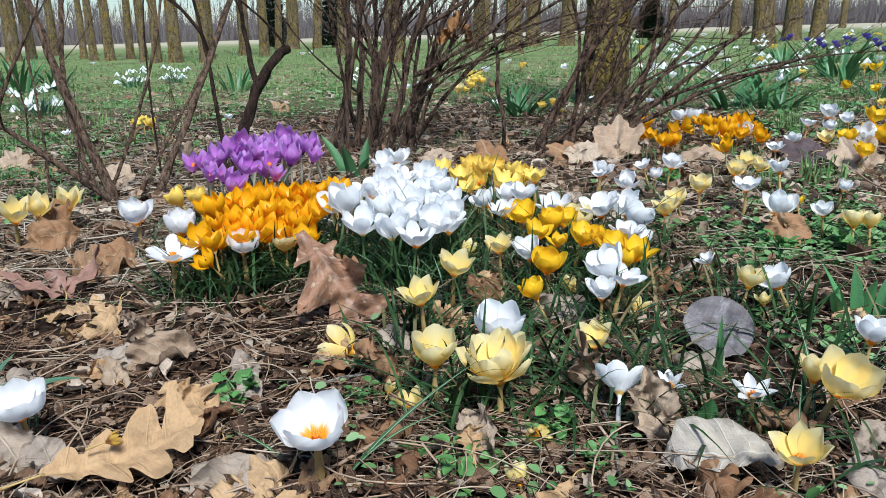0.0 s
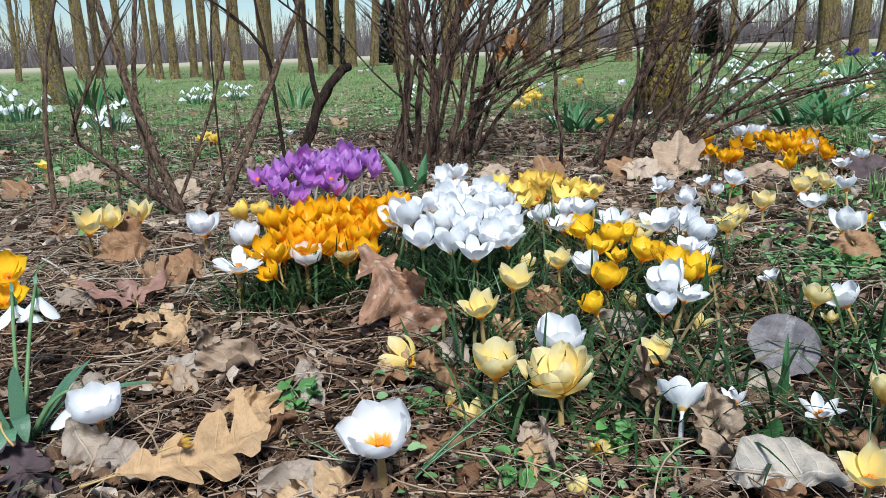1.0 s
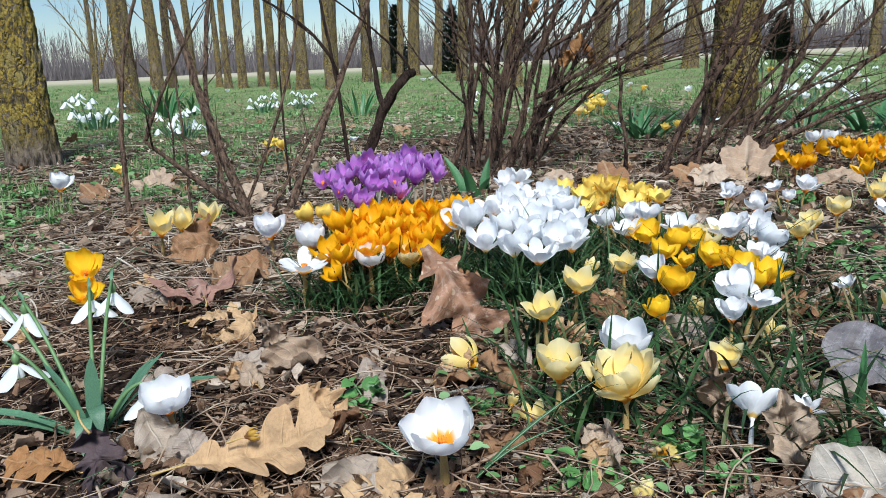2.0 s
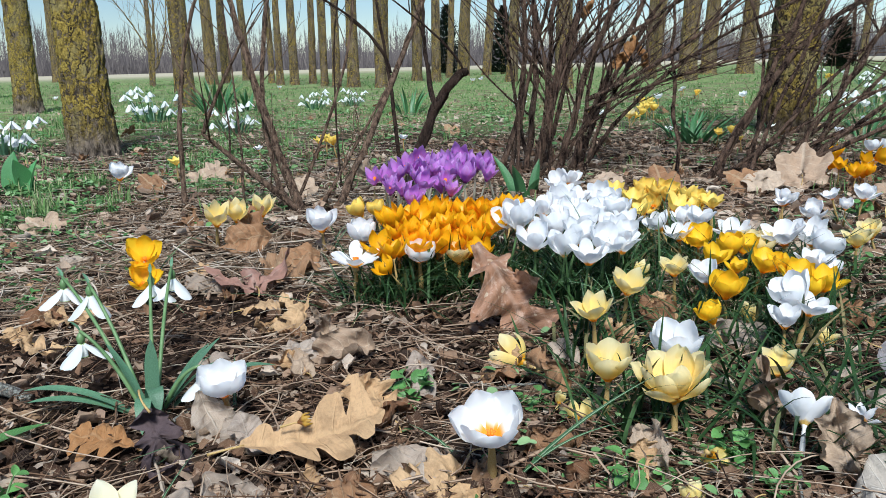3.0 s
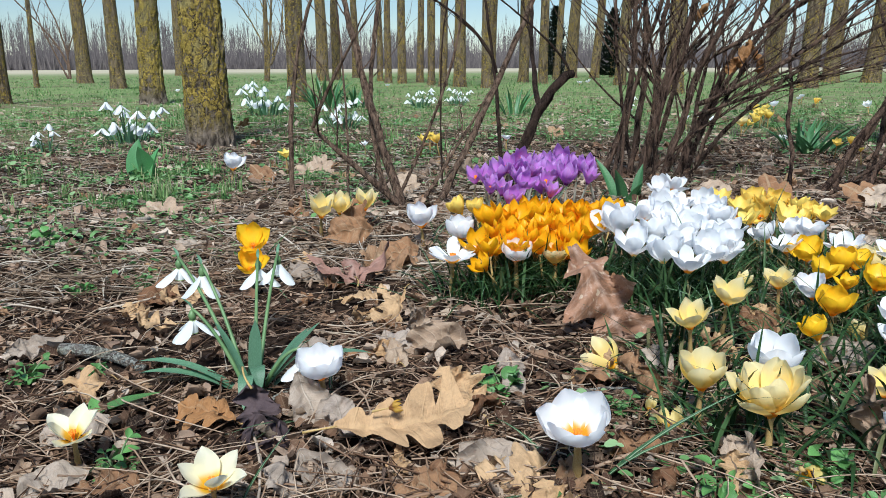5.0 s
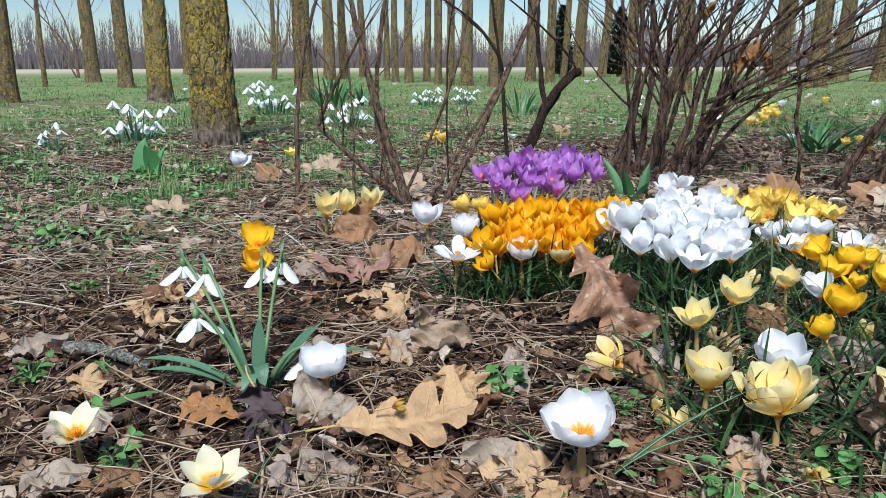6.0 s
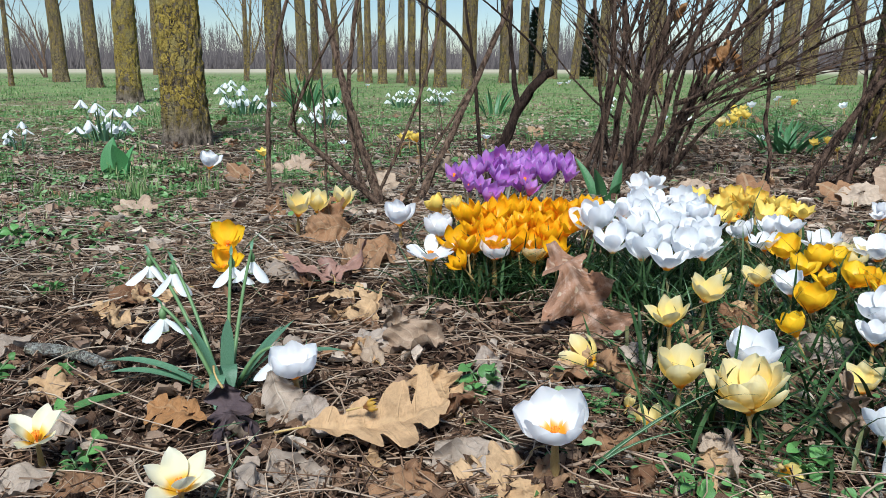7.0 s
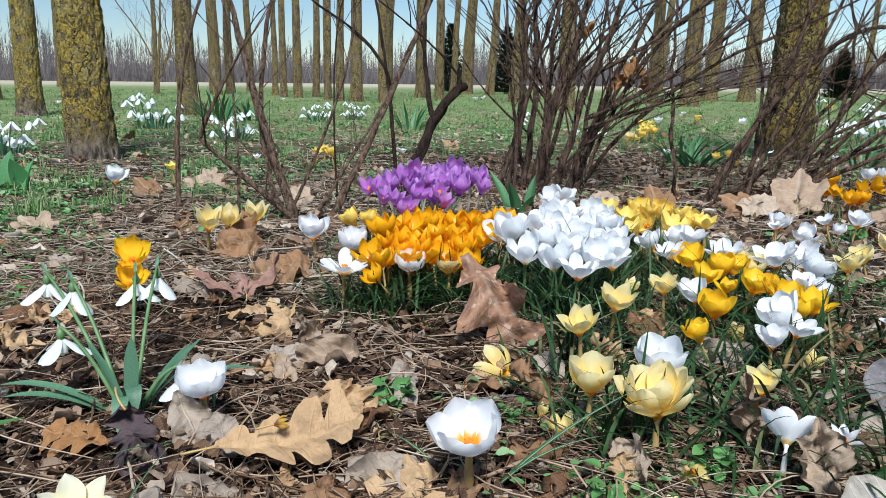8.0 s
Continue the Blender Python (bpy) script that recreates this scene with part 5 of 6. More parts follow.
def tulip(x, y, label, leaves, material):
    """Broad pointed leaves given by foot, lean direction, reach, height and width."""
    t = thing("tulip", label, "bulb plant", "sprouting tulips", pose(x, y, ground_z(x, y)))
    for off, turn, out, up, wide in leaves:
        v, f, u = blade(arc((off, random.uniform(-0.006, 0.006), -0.012), turn, out, up + 0.012, random.uniform(0.02, 0.12), 12), wide, 0.5, 7, 1.9)
        part("leaf", as_mesh("leaf", v, f, material, u), t)


T = [(x, y, w) for x, y, w in TULIPS]
x, y, w = T[0]
tulip(x, y, "three broad blue-green tulip leaves standing upright", ((-0.3 * w, 1.9, 0.3 * w, 1.25 * w, 0.55 * w), (0.1 * w, -1.3, 0.35 * w, 1.0 * w, 0.6 * w), (0.35 * w, 1.1, 0.3 * w, 1.05 * w, 0.5 * w)), TULIP_LEAF)
x, y, w = T[1]
tulip(x, y, "broad dark green tulip leaves fanning out behind the flowers", ((-0.15 * w, 2.7, 0.55 * w, 0.95 * w, 0.26 * w), (0.0, -1.9, 0.30 * w, 0.75 * w, 0.26 * w), (0.25 * w, 1.3, 0.25 * w, 0.85 * w, 0.22 * w), (0.15 * w, -0.6, 0.35 * w, 0.55 * w, 0.22 * w)), BULB_LEAF)
x, y, w = T[2]
tulip(x, y, "tuft of broad pointed green tulip leaves curving outwards", ((-0.30 * w, 2.6, 0.40 * w, 0.95 * w, 0.25 * w), (-0.1 * w, 1.7, 0.22 * w, 1.05 * w, 0.24 * w), (0.1 * w, -1.4, 0.25 * w, 0.85 * w, 0.25 * w), (0.3 * w, 0.7, 0.40 * w, 0.95 * w, 0.25 * w), (-0.35 * w, -2.2, 0.50 * w, 0.65 * w, 0.22 * w), (0.4 * w, -0.9, 0.55 * w, 0.7 * w, 0.24 * w)), TULIP_LEAF)
x, y, w = T[3]
tulip(x, y, "single short broad pointed tulip leaf", ((0, -1.4, 0.15 * w, 1.05 * w, 0.62 * w),), TULIP_LEAF)
x, y, w = T[4]
tulip(x, y, "slim rolled green tulip shoot", ((0, 1.4, 0.05 * w, 1.25 * w, 0.13 * w), (0.01 * w, -1.5, 0.03 * w, 1.0 * w, 0.10 * w)), BULB_LEAF)
for i, (x, y, w) in enumerate(IRISES):
    t = strap_plant("iris", "dwarf iris with dark violet-blue flowers", "iris", "dwarf irises", 9, 0.13, 0.010, 0.10, 0.8, BULB_LEAF)
    for k in range(4):
        a, r = random.uniform(0, 6.283), random.uniform(0.02, 0.09)
        head = part("flower", petal_mesh("flower", 0.036, 0.022, 0.5, 0.1, 0.3, "point", PETAL_BLUE, k), t, "violet-blue flower", pose(r * math.cos(a), r * math.sin(a), random.uniform(0.09, 0.14)))
        for j in range(4):
            part("petal", petal_mesh("petal", 0.038, 0.024, 0.4, 0.1 + 0.5 * (j % 2), 0.3, "point", PETAL_BLUE, k + j), head, at=pose(0, 0, 0, 0, 0, 60 + 60 * j))
    t.matrix_basis = pose(x, y, 0) @ Matrix.Scale(1.2, 4)


def round_leaf(length, width):
    """A small rounded leaf on its short stalk, folded a little along the middle."""
    verts, uvs = [], []
    for i in range(9):
        s = i / 8
        w = width / 2 * (0.08 if s < 0.15 else max(0.05, math.sin(math.pi * min(1.0, (s - 0.12) / 0.88) ** 0.9)) ** 0.6)
        for j in range(5):
            q = j / 2 - 1
            verts.append((w * q, length * s, 0.34 * abs(q) * w + length * (0.30 * s - 0.46 * s * s)))
            uvs.append((j / 4, s))
    return as_mesh("leaf", verts, grid_faces(9, 5), WEED_LEAF, uvs)


def weed_model(ratio):
    """A low weed of paired leaves; ratio is a leaf's width by its length."""
    t = thing("weed", "low green weed with small paired rounded leaves", "weed", "low weeds")
    for k in range(6):
        a = k * 1.047 + random.uniform(-0.4, 0.4)
        pts = arc((0, 0, -0.06), a, random.uniform(0.10, 0.42), random.uniform(0.24, 0.60), 0.25, 6)
        v, f, u = tube(pts, [0.014] * 6, 5)
        sprig = part("sprig", as_mesh("sprig", v, f, STEM_GREEN, u), t)
        for i, side in ((3, -1), (3, 1), (5, -1), (5, 1)):
            ln = random.uniform(0.20, 0.32) * (1.0 if i == 3 else 0.85)
            at = Matrix.Translation(pts[i]) @ pose(0, 0, 0, 0, 0, math.degrees(a) - 90 + side * random.uniform(35, 95)) @ pose(0, 0, 0, random.uniform(-25, 55), random.gauss(0, 24), 0)
            part("leaf", round_leaf(ln, ln * ratio * random.uniform(0.9, 1.1)), sprig, at=at)
    return t


weeds = [weed_model(0.85), weed_model(0.62), weed_model(0.75)]
for i, (x, y, w) in enumerate(WEEDS):
    copy_thing(weeds[i % 3], pose(x, y, ground_z(x, y), 0, 0, random.uniform(0, 360)) @ Matrix.Scale(min(0.07, max(0.03, w * 1.15)), 4))
clear(weeds)
def broad_weed(x, y, leaves, size):
    t = thing("weed", "low weed with broad pointed fresh green leaves", "weed", "low weeds", pose(x, y, ground_z(x, y)))
    for k in range(leaves):
        turn = 0.5 + 6.283 * k / leaves + random.uniform(-0.4, 0.4)
        v, f, u = blade(arc((0, 0, 0), turn, size * random.uniform(0.8, 1.1), size * random.uniform(0.35, 0.8), random.uniform(0.35, 0.7), 10), size * random.uniform(0.42, 0.56), 0.25, 7, 1.3)
        part("leaf", as_mesh("leaf", v, f, WEED_LEAF, u), t)


for row in BROAD_WEEDS:
    broad_weed(*row)
low_leaf = thing("weed", "single broad fresh green weed leaf lying low", "weed", "low weeds", pose(-0.318, 0.590, ground_z(-0.318, 0.590)))
for turn, out, up, wide in ((0.75, 0.050, 0.018, 0.017), (2.6, 0.022, 0.010, 0.011)):
    v, f, u = blade(arc((0, 0, 0.002), turn, out, up, 0.2, 10), wide, 0.25, 7)
    part("leaf", as_mesh("leaf", v, f, WEED_LEAF, u), low_leaf)


# ---- fallen leaves ----
SILVER = [
    (0.35, 0.902, 0.032, 0.060, 250, 50),
]
TAN_OAK = [
    (-0.070, 0.655, 0.028, 0.100, 279, 20), (-0.056, 0.737, 0.014, 0.06, 20, 20),
    (-0.226, 0.62, 0.015, 0.052, 60, 25),
    (0.142, 1.001, 0.025, 0.051, 20, 50), (0.108, 0.933, 0.02, 0.043, 70, 40),
    (-0.487, 0.855, 0.012, 0.063, 90, 20), (-0.483, 0.781, 0.012, 0.043, 30, 20),
    (0.024, 0.646, 0.012, 0.057, 130, 15), (0.154, 0.687, 0.02, 0.031, 10, 45),
]
BROWN_OAK = [
    (-0.016, 0.972, 0.046, 0.136, 211, 58), (-0.03, 1.025, 0.03, 0.069, 330, 40),
    (0.065, 0.809, 0.028, 0.054, 40, 45), (-0.344, 1.102, 0.018, 0.093, 80, 25),
    (-0.474, 1.187, 0.03, 0.078, 100, 50), (-0.682, 1.335, 0.012, 0.071, 40, 20),
    (-0.015, 0.614, 0.012, 0.037, 30, 20), (0.062, 0.664, 0.01, 0.038, 60, 20),
    (-0.354, 1.131, 0.02, 0.072, 120, 30), (-0.511, 1.255, 0.03, 0.09, 10, 45),
    (0.37, 0.757, 0.015, 0.048, 100, 20), (0.329, 1.077, 0.015, 0.056, 60, 25),
    (0.137, 0.997, 0.025, 0.05, 30, 45), (0.105, 0.925, 0.02, 0.04, 110, 40),
]
BEIGE = [
    (-0.178, 0.872, 0.020, 0.058, 25, 48), (-0.138, 0.836, 0.017, 0.066, 105, 34), (-0.160, 0.795, 0.012, 0.044, 20, 28),
    (0.232, 0.788, 0.030, 0.064, 12, 66), (0.158, 0.702, 0.018, 0.050, 20, 40),
]
GREY_PLAIN = [
    (-0.128, 0.653, 0.014, 0.047, 30, 20), (0.315, 0.701, 0.02, 0.073, 100, 22),
    (0.399, 0.677, 0.018, 0.038, 30, 25), (0.418, 0.732, 0.02, 0.034, 150, 30),
    (-0.243, 0.494, 0.014, 0.044, 100, 20), (-0.482, 0.659, 0.014, 0.054, 100, 20),
    (-0.686, 1.068, 0.014, 0.043, 60, 40), (0.212, 0.969, 0.016, 0.063, 100, 25),
    (0.218, 0.978, 0.015, 0.068, 80, 20), (0.003, 0.65, 0.012, 0.055, 60, 15),
    (0.327, 0.877, 0.01, 0.053, 90, 10), (-0.04, 0.79, 0.012, 0.034, 20, 30),
    (0.168, 0.858, 0.01, 0.033, 20, 30), (-0.121, 0.649, 0.02, 0.043, 15, 25),
]
MAPLE = [
    (-0.350, 1.015, 0.014, 0.098, 8, 14), (0.337, 1.973, 0.035, 0.108, 0, 45),
    (0.249, 1.937, 0.025, 0.085, 70, 30), (0.515, 1.921, 0.02, 0.1, 40, 25),
    (0.721, 1.908, 0.03, 0.091, 120, 30), (0.775, 1.81, 0.025, 0.091, 30, 40),
    (0.503, 1.276, 0.03, 0.055, 200, 60), (0.267, 1.924, 0.03, 0.083, 30, 30),
    (-1.01, 1.838, 0.012, 0.1, 10, 15), (-1.042, 1.68, 0.016, 0.064, 40, 40),
    (-0.667, 1.699, 0.02, 0.075, 30, 40), (-0.915, 1.24, 0.01, 0.072, 30, 20),
    (0.071, 1.898, 0.02, 0.084, 20, 30), (-0.042, 1.925, 0.02, 0.074, 60, 30),
]
CAUGHT = [
    (-0.055, 2.282, 0.291, 0.087), (-0.02, 2.339, 0.274, 0.082), (-0.037, 2.318, 0.309, 0.079), (-0.079, 2.254, 0.274, 0.07),
    (-0.159, 2.248, 0.399, 0.07),
]


def curl_up(x, y, z, kx, ky):
    """Rolls a flat sheet across (kx) and along (ky), by curvature."""
    if abs(kx) > 0.05:
        x, z = math.sin(kx * x) * (1 / kx - z), 1 / kx - math.cos(kx * x) * (1 / kx - z)
    if abs(ky) > 0.05:
        y, z = math.sin(ky * y) * (1 / ky - z), 1 / ky - math.cos(ky * y) * (1 / ky - z)
    return x, y, z


def crumple(x, y, seed, curl):
    """Creases and dents of a dry leaf."""
    crease = abs(noise.noise((x * 3.4, y * 2.8, seed)))
    return (0.03 + 0.20 * curl) * (crease - 0.2) + 0.05 * noise.noise((x * 8, y * 7, seed + 4)) * (0.3 + curl) + 0.024 * noise.noise((x * 15, y * 15, seed + 8)) * (0.4 + curl)


def lobed(s, core, lobes, sharp):
    """Half width of a lobed leaf at s: the widest of its core and of the lobes given by middle, reach and radius."""
    w = core
    for mid, reach, radius in lobes:
        k = abs(s - mid) / radius
        if k < 1:
            w = max(w, core + (reach - core) * (1 - k ** (0.85 if sharp else 2.3)))
    return w


ROUND_LOBES = ((0.16, 0.12, 0.08), (0.33, 0.28, 0.105), (0.56, 0.42, 0.125), (0.79, 0.36, 0.115), (0.95, 0.14, 0.07))
SHARP_LOBES = ((0.20, 0.22, 0.11), (0.45, 0.44, 0.15), (0.75, 0.38, 0.14), (0.93, 0.15, 0.08))


def leaf_blade(kind, material, seed, spiky=False, curl=1.0, dents=1.3):
    """A curled dead leaf of length 1 along y, its middle at the origin; lobes and ribs sweep towards the tip."""
    rows, cols = (64 if curl < 0.7 else 46) if kind == "oak" else 34, 11
    verts, uvs = [], []
    kx, ky, fold = curl * random.choice((-2.2, 1.2, 2.4, 3.4)) * random.uniform(0.7, 1.1), curl * random.uniform(-1.6, 2.4), random.uniform(0.0, 0.35) * curl
    twist = random.uniform(-0.7, 0.7) * curl
    sides = [[(m + random.uniform(-0.04, 0.04), r * random.uniform(0.68, 1.12), q * random.uniform(0.9, 1.1)) for m, r, q in (SHARP_LOBES if spiky else ROUND_LOBES)] for _ in range(2)]
    for i in range(rows):
        s = i / (rows - 1)
        for j in range(cols):
            q = 2 * j / (cols - 1) - 1
            half = 1 if q > 0 else 2
            if kind == "oak":
                core = 0.012 + (0.085 if spiky else 0.08) * math.sin(math.pi * min(1.0, 0.06 + 0.94 * s)) ** 0.8
                w = lobed(s, core, sides[half - 1], spiky) * (1 + 0.10 * noise.noise((s * 14, half * 4, seed))) * min(1.0, 0.15 + (1 - s) * 14)
            elif kind == "round":
                w = 0.46 * math.sqrt(max(0.0, 1 - (2 * s - 1) ** 2) + 0.0004) * (1 + 0.05 * noise.noise((s * 3, half, seed)))
            else:
                w = 0.33 * math.sin(math.pi * (0.015 + 0.975 * s) ** 0.88) ** 0.8 * (1 + 0.18 * noise.noise((s * 3, half * 4, seed)) + 0.06 * noise.noise((s * 14, half * 4, seed)))
                w = max(w, 0.010)
            x = w * q
            y = s - 0.5 + (0.0 if kind == "round" else 0.34 if kind == "oak" else 0.5) * abs(x) * min(1.0, (1 - s) * 3.0)
            z = dents * crumple(x, y, seed, curl) + fold * abs(x) + twist * x * y - 0.014 * (1 - min(1.0, abs(q) * 5))
            if kind == "plain":
                z += 0.008 * math.sin(s * 52) * min(1.0, abs(q) * 3)
            roll = kx * (1 + 0.9 * noise.noise((s * 2.2, half, seed + 2)))
            verts.append(curl_up(x, y, z, roll, ky))
            uvs.append((0.5 + (0.95 * x if kind == "oak" else 0.5 * q), s))
    rise = sum(v[2] for v in verts) / len(verts)
    verts = [(x, y, z - rise) for x, y, z in verts]
    return as_mesh("blade", verts, grid_faces(rows, cols), material, uvs), verts[cols // 2]


def maple_blade(material, seed, slender=False):
    """A fallen palmate leaf with five pointed toothed lobes."""
    rings, turns = 9, 84
    verts, uvs = [(0, 0, 0)], [(0.5, 0.25)]
    faces = []
    kx, ky = random.uniform(-1.6, 2.0), random.uniform(-1.4, 2.0)
    for i in range(1, rings + 1):
        for k in range(turns):
            a = 2 * math.pi * k / turns
            hub, wide = (0.13, 27) if slender else (0.30, 36)
            out = hub if math.sin(a) > -0.75 else hub * (1.7 + 0.93 * math.sin(a))
            for mid, ln in ((90, 0.72), (42, 0.62), (138, 0.60), (-8, 0.42), (188, 0.43)) if not slender else ((90, 0.74), (30, 0.66), (150, 0.62)):
                away = abs((math.degrees(a) - mid + 180) % 360 - 180) / wide
                out = max(out, hub + (ln - hub) * max(0.0, 1 - away) ** 0.75)
            out *= 1 + 0.09 * abs(math.sin(a * 9)) + 0.18 * noise.noise((math.cos(a) * 2, math.sin(a) * 2, seed))
            r = out * i / rings
            x, y = r * math.cos(a), r * math.sin(a)
            verts.append(curl_up(x, y, crumple(x, y, seed, 0.9) + 0.03 * abs(math.cos(a * 3.75 + 1.2)) * r, kx, ky))
            uvs.append((0.5 + x * 0.6, 0.35 + y * 0.6))
    faces += [(0, 1 + k, 1 + (k + 1) % turns) for k in range(turns)]
    for i in range(rings - 1):
        for k in range(turns):
            a, b = 1 + i * turns + k, 1 + i * turns + (k + 1) % turns
            faces.append((a, b, b + turns, a + turns))
    return as_mesh("blade", verts, faces, material, uvs), (0, 0.0, 0.0)


def dead_leaf(name, kind, material, label, spiky=False, curl=1.0, dents=1.3):
    t = thing(name, label, "dead leaf", "fallen leaves")
    me, foot = maple_blade(material, random.random() * 60, spiky) if kind == "maple" else leaf_blade(kind, material, random.random() * 60, spiky, curl, dents)
    part("blade", me, t)
    if kind in ("plain", "round") and curl > 0.6 or spiky and kind == "oak":
        return t
    f0 = Vector(foot)
    v, f, u = tube(bend(f0 + Vector((0, 0.03, 0)), f0 + Vector((0.02, -0.08, 0.02)), f0 + Vector((0.0, -0.2, -0.01)), 6), [0.011, 0.009, 0.008, 0.007, 0.008, 0.012], 6)
    part("stalk", as_mesh("stalk", v, f, STEM_TAN, u), t)
    return t


def strew(models, rows):
    for i, (x, y, z, size, yaw, tilt) in enumerate(rows):
        toward = math.degrees(math.atan2(y - 0.2, x - 0.2)) - 90
        at = Matrix.Translation((x, y, z + ground_z(x, y))) @ pose(0, 0, 0, 0, 0, toward) @ pose(0, 0, 0, tilt, 0, 0) @ pose(0, 0, 0, 0, 0, yaw) @ Matrix.Scale(size * 1.05, 4)
        copy_thing(models[i % len(models)], at)


random.seed(5)
tan = [dead_leaf("oak_leaf", "oak", TAN_LEAF, "pale tan lobed oak leaf, dry and curling", False, c) for c in (0.28, 1.1, 0.9, 1.2)]
strew(tan[:1], TAN_OAK[:1])
strew(tan[1:], TAN_OAK[1:2] + TAN_OAK[3:])
beige = [dead_leaf("leaf", "plain", PALE_LEAF, "pale beige curled dead leaf, rolled at its tip", False, c) for c in (1.7, 1.2, 1.5)]
strew(beige, BEIGE)
clear(beige)
rolled = [dead_leaf("leaf", "plain", PALE_LEAF, "tan-brown rolled dead leaf leaning on a flower stalk", False, 2.0)]
strew(rolled, [(0.277, 0.735, 0.026, 0.060, 15, 62)])
clear(rolled)
rust = [dead_leaf("oak_leaf", "oak", RUST_LEAF, "rust-brown glossy dead oak leaf pressed into the soil", False, 0.6)]
strew(rust, TAN_OAK[2:3])
clear(rust)
brown = [dead_leaf(name, kind, BROWN_LEAF, label, False, curl) for name, kind, label, curl in (("oak_leaf", "oak", "mottled brown dead oak leaf with ragged lobes", 1.0), ("leaf", "plain", "crumpled russet-brown dead leaf, rolled at its edges", 1.5), ("oak_leaf", "oak", "mottled brown dead oak leaf with ragged lobes", 1.3), ("leaf", "plain", "crumpled russet-brown dead leaf, rolled at its edges", 1.1))]
strew(brown, BROWN_OAK[1:])
random.seed(12)
red_oak = [dead_leaf("oak_leaf", "oak", SPOTTED_LEAF, "large spotted brown oak leaf with pointed lobes standing on edge", True, 0.6, 2.6)]
strew(red_oak, BROWN_OAK[:1])
clear(red_oak)
grey = [dead_leaf("leaf", "plain", GREY_LEAF, "greyish beige withered oval leaf with ribbed veins") for _ in range(4)]
ribbed = [dead_leaf("leaf", "plain", RIBBED_LEAF, "large beige-grey withered leaf with pale ribbed veins", False, 0.55)]
strew(ribbed, GREY_PLAIN[1:2])
clear(ribbed)
strew(grey, GREY_PLAIN[:1] + GREY_PLAIN[2:])
maple = [dead_leaf("maple_leaf", "maple", m, "broad pale brown fallen maple leaf") for m in (PALE_LEAF, BROWN_LEAF, PALE_LEAF)]
maroon = [dead_leaf("maple_leaf", "maple", DARK_LEAF, "dark maroon-black curled fallen maple leaf")]
strew(maroon, MAPLE[4:5])
red = [dead_leaf("maple_leaf", "maple", RED_LEAF, "dull red-brown three-lobed fallen leaf", True)]
strew(red, MAPLE[:1])
clear(red)
strew(maple, MAPLE[1:4] + MAPLE[5:])
clear(maroon)
dark = [dead_leaf("oak_leaf", "oak", DARK_LEAF, "blackish purple-brown decaying leaf, shrivelled", False, 1.5)]
strew(dark, [(-0.175, 0.620, 0.018, 0.095, 195, 30)])
silver = [dead_leaf("leaf", "round", SILVER_LEAF, "smooth silvery grey rounded leaf propped upright, white highlights put into its colour", False, 0.5, 1.0)]
strew(silver, SILVER)
clear(dark + silver)


FRONT_LITTER = [
    (-0.161, 0.665, 0.016, 0.062, 200, 40), (-0.073, 0.752, 0.014, 0.060, 40, 26), (-0.045, 0.722, 0.012, 0.050, 300, 18), (0.006, 0.650, 0.012, 0.066, 120, 16),
    (-0.226, 0.900, 0.020, 0.052, 150, 40), (-0.175, 0.843, 0.012, 0.060, 80, 18), (-0.168, 0.796, 0.012, 0.042, 30, 24), (-0.020, 0.600, 0.010, 0.052, 70, 14),
    (-0.095, 0.585, 0.010, 0.056, 210, 12), (0.060, 0.612, 0.010, 0.050, 20, 18), (0.115, 0.660, 0.012, 0.044, 160, 22), (-0.300, 0.560, 0.010, 0.058, 100, 14),
    (-0.355, 0.610, 0.010, 0.044, 10, 18), (-0.245, 0.780, 0.010, 0.040, 250, 20), (-0.430, 0.760, 0.012, 0.052, 60, 22), (-0.520, 0.850, 0.012, 0.060, 140, 18),
    (-0.060, 0.830, 0.010, 0.044, 190, 22), (0.010, 0.860, 0.012, 0.050, 320, 26), (0.090, 0.715, 0.012, 0.046, 100, 36), (0.060, 0.900, 0.012, 0.042, 30, 30),
    (-0.300, 0.960, 0.012, 0.058, 280, 20), (-0.420, 1.010, 0.012, 0.060, 45, 20), (0.205, 0.640, 0.010, 0.050, 140, 16), (0.330, 0.640, 0.010, 0.056, 60, 20),
]


def scatter_leaves(models, count, ymin, ymax, small=0.022, large=0.058):
    for k in range(count):
        y = random.uniform(ymin, ymax)
        x = random.uniform(-0.55 - (y - 0.4) * 0.85, 0.55 + (y - 0.4) * 0.45)
        at = pose(x, y, ground_z(x, y) + 0.008, random.gauss(0, 20), random.gauss(0, 20), random.uniform(0, 360)) @ Matrix.Scale(random.uniform(small, large), 4)
        copy_thing(random.choice(models), at)


strew([grey[0], tan[2], brown[1], grey[2], tan[3], grey[1], tan[1], brown[3]], FRONT_LITTER)
scatter_leaves(tan[1:] + brown + grey + maple[2:] + brown, 215, 0.42, 2.6)
russet = [dead_leaf("leaf", "plain", RUST_LEAF, "withered russet leaf caught among shrub twigs", False, 1.5)]
for x, y, z, d in CAUGHT:
    copy_thing(russet[0], pose(x, y, z, random.uniform(50, 110), random.uniform(-40, 40), random.uniform(0, 360)) @ Matrix.Scale(d, 4))
clear(russet)
scatter_leaves(maple + brown + maple + grey[:2], 90, 1.5, 5.5, 0.045, 0.085)
clear(tan + brown + grey + maple)

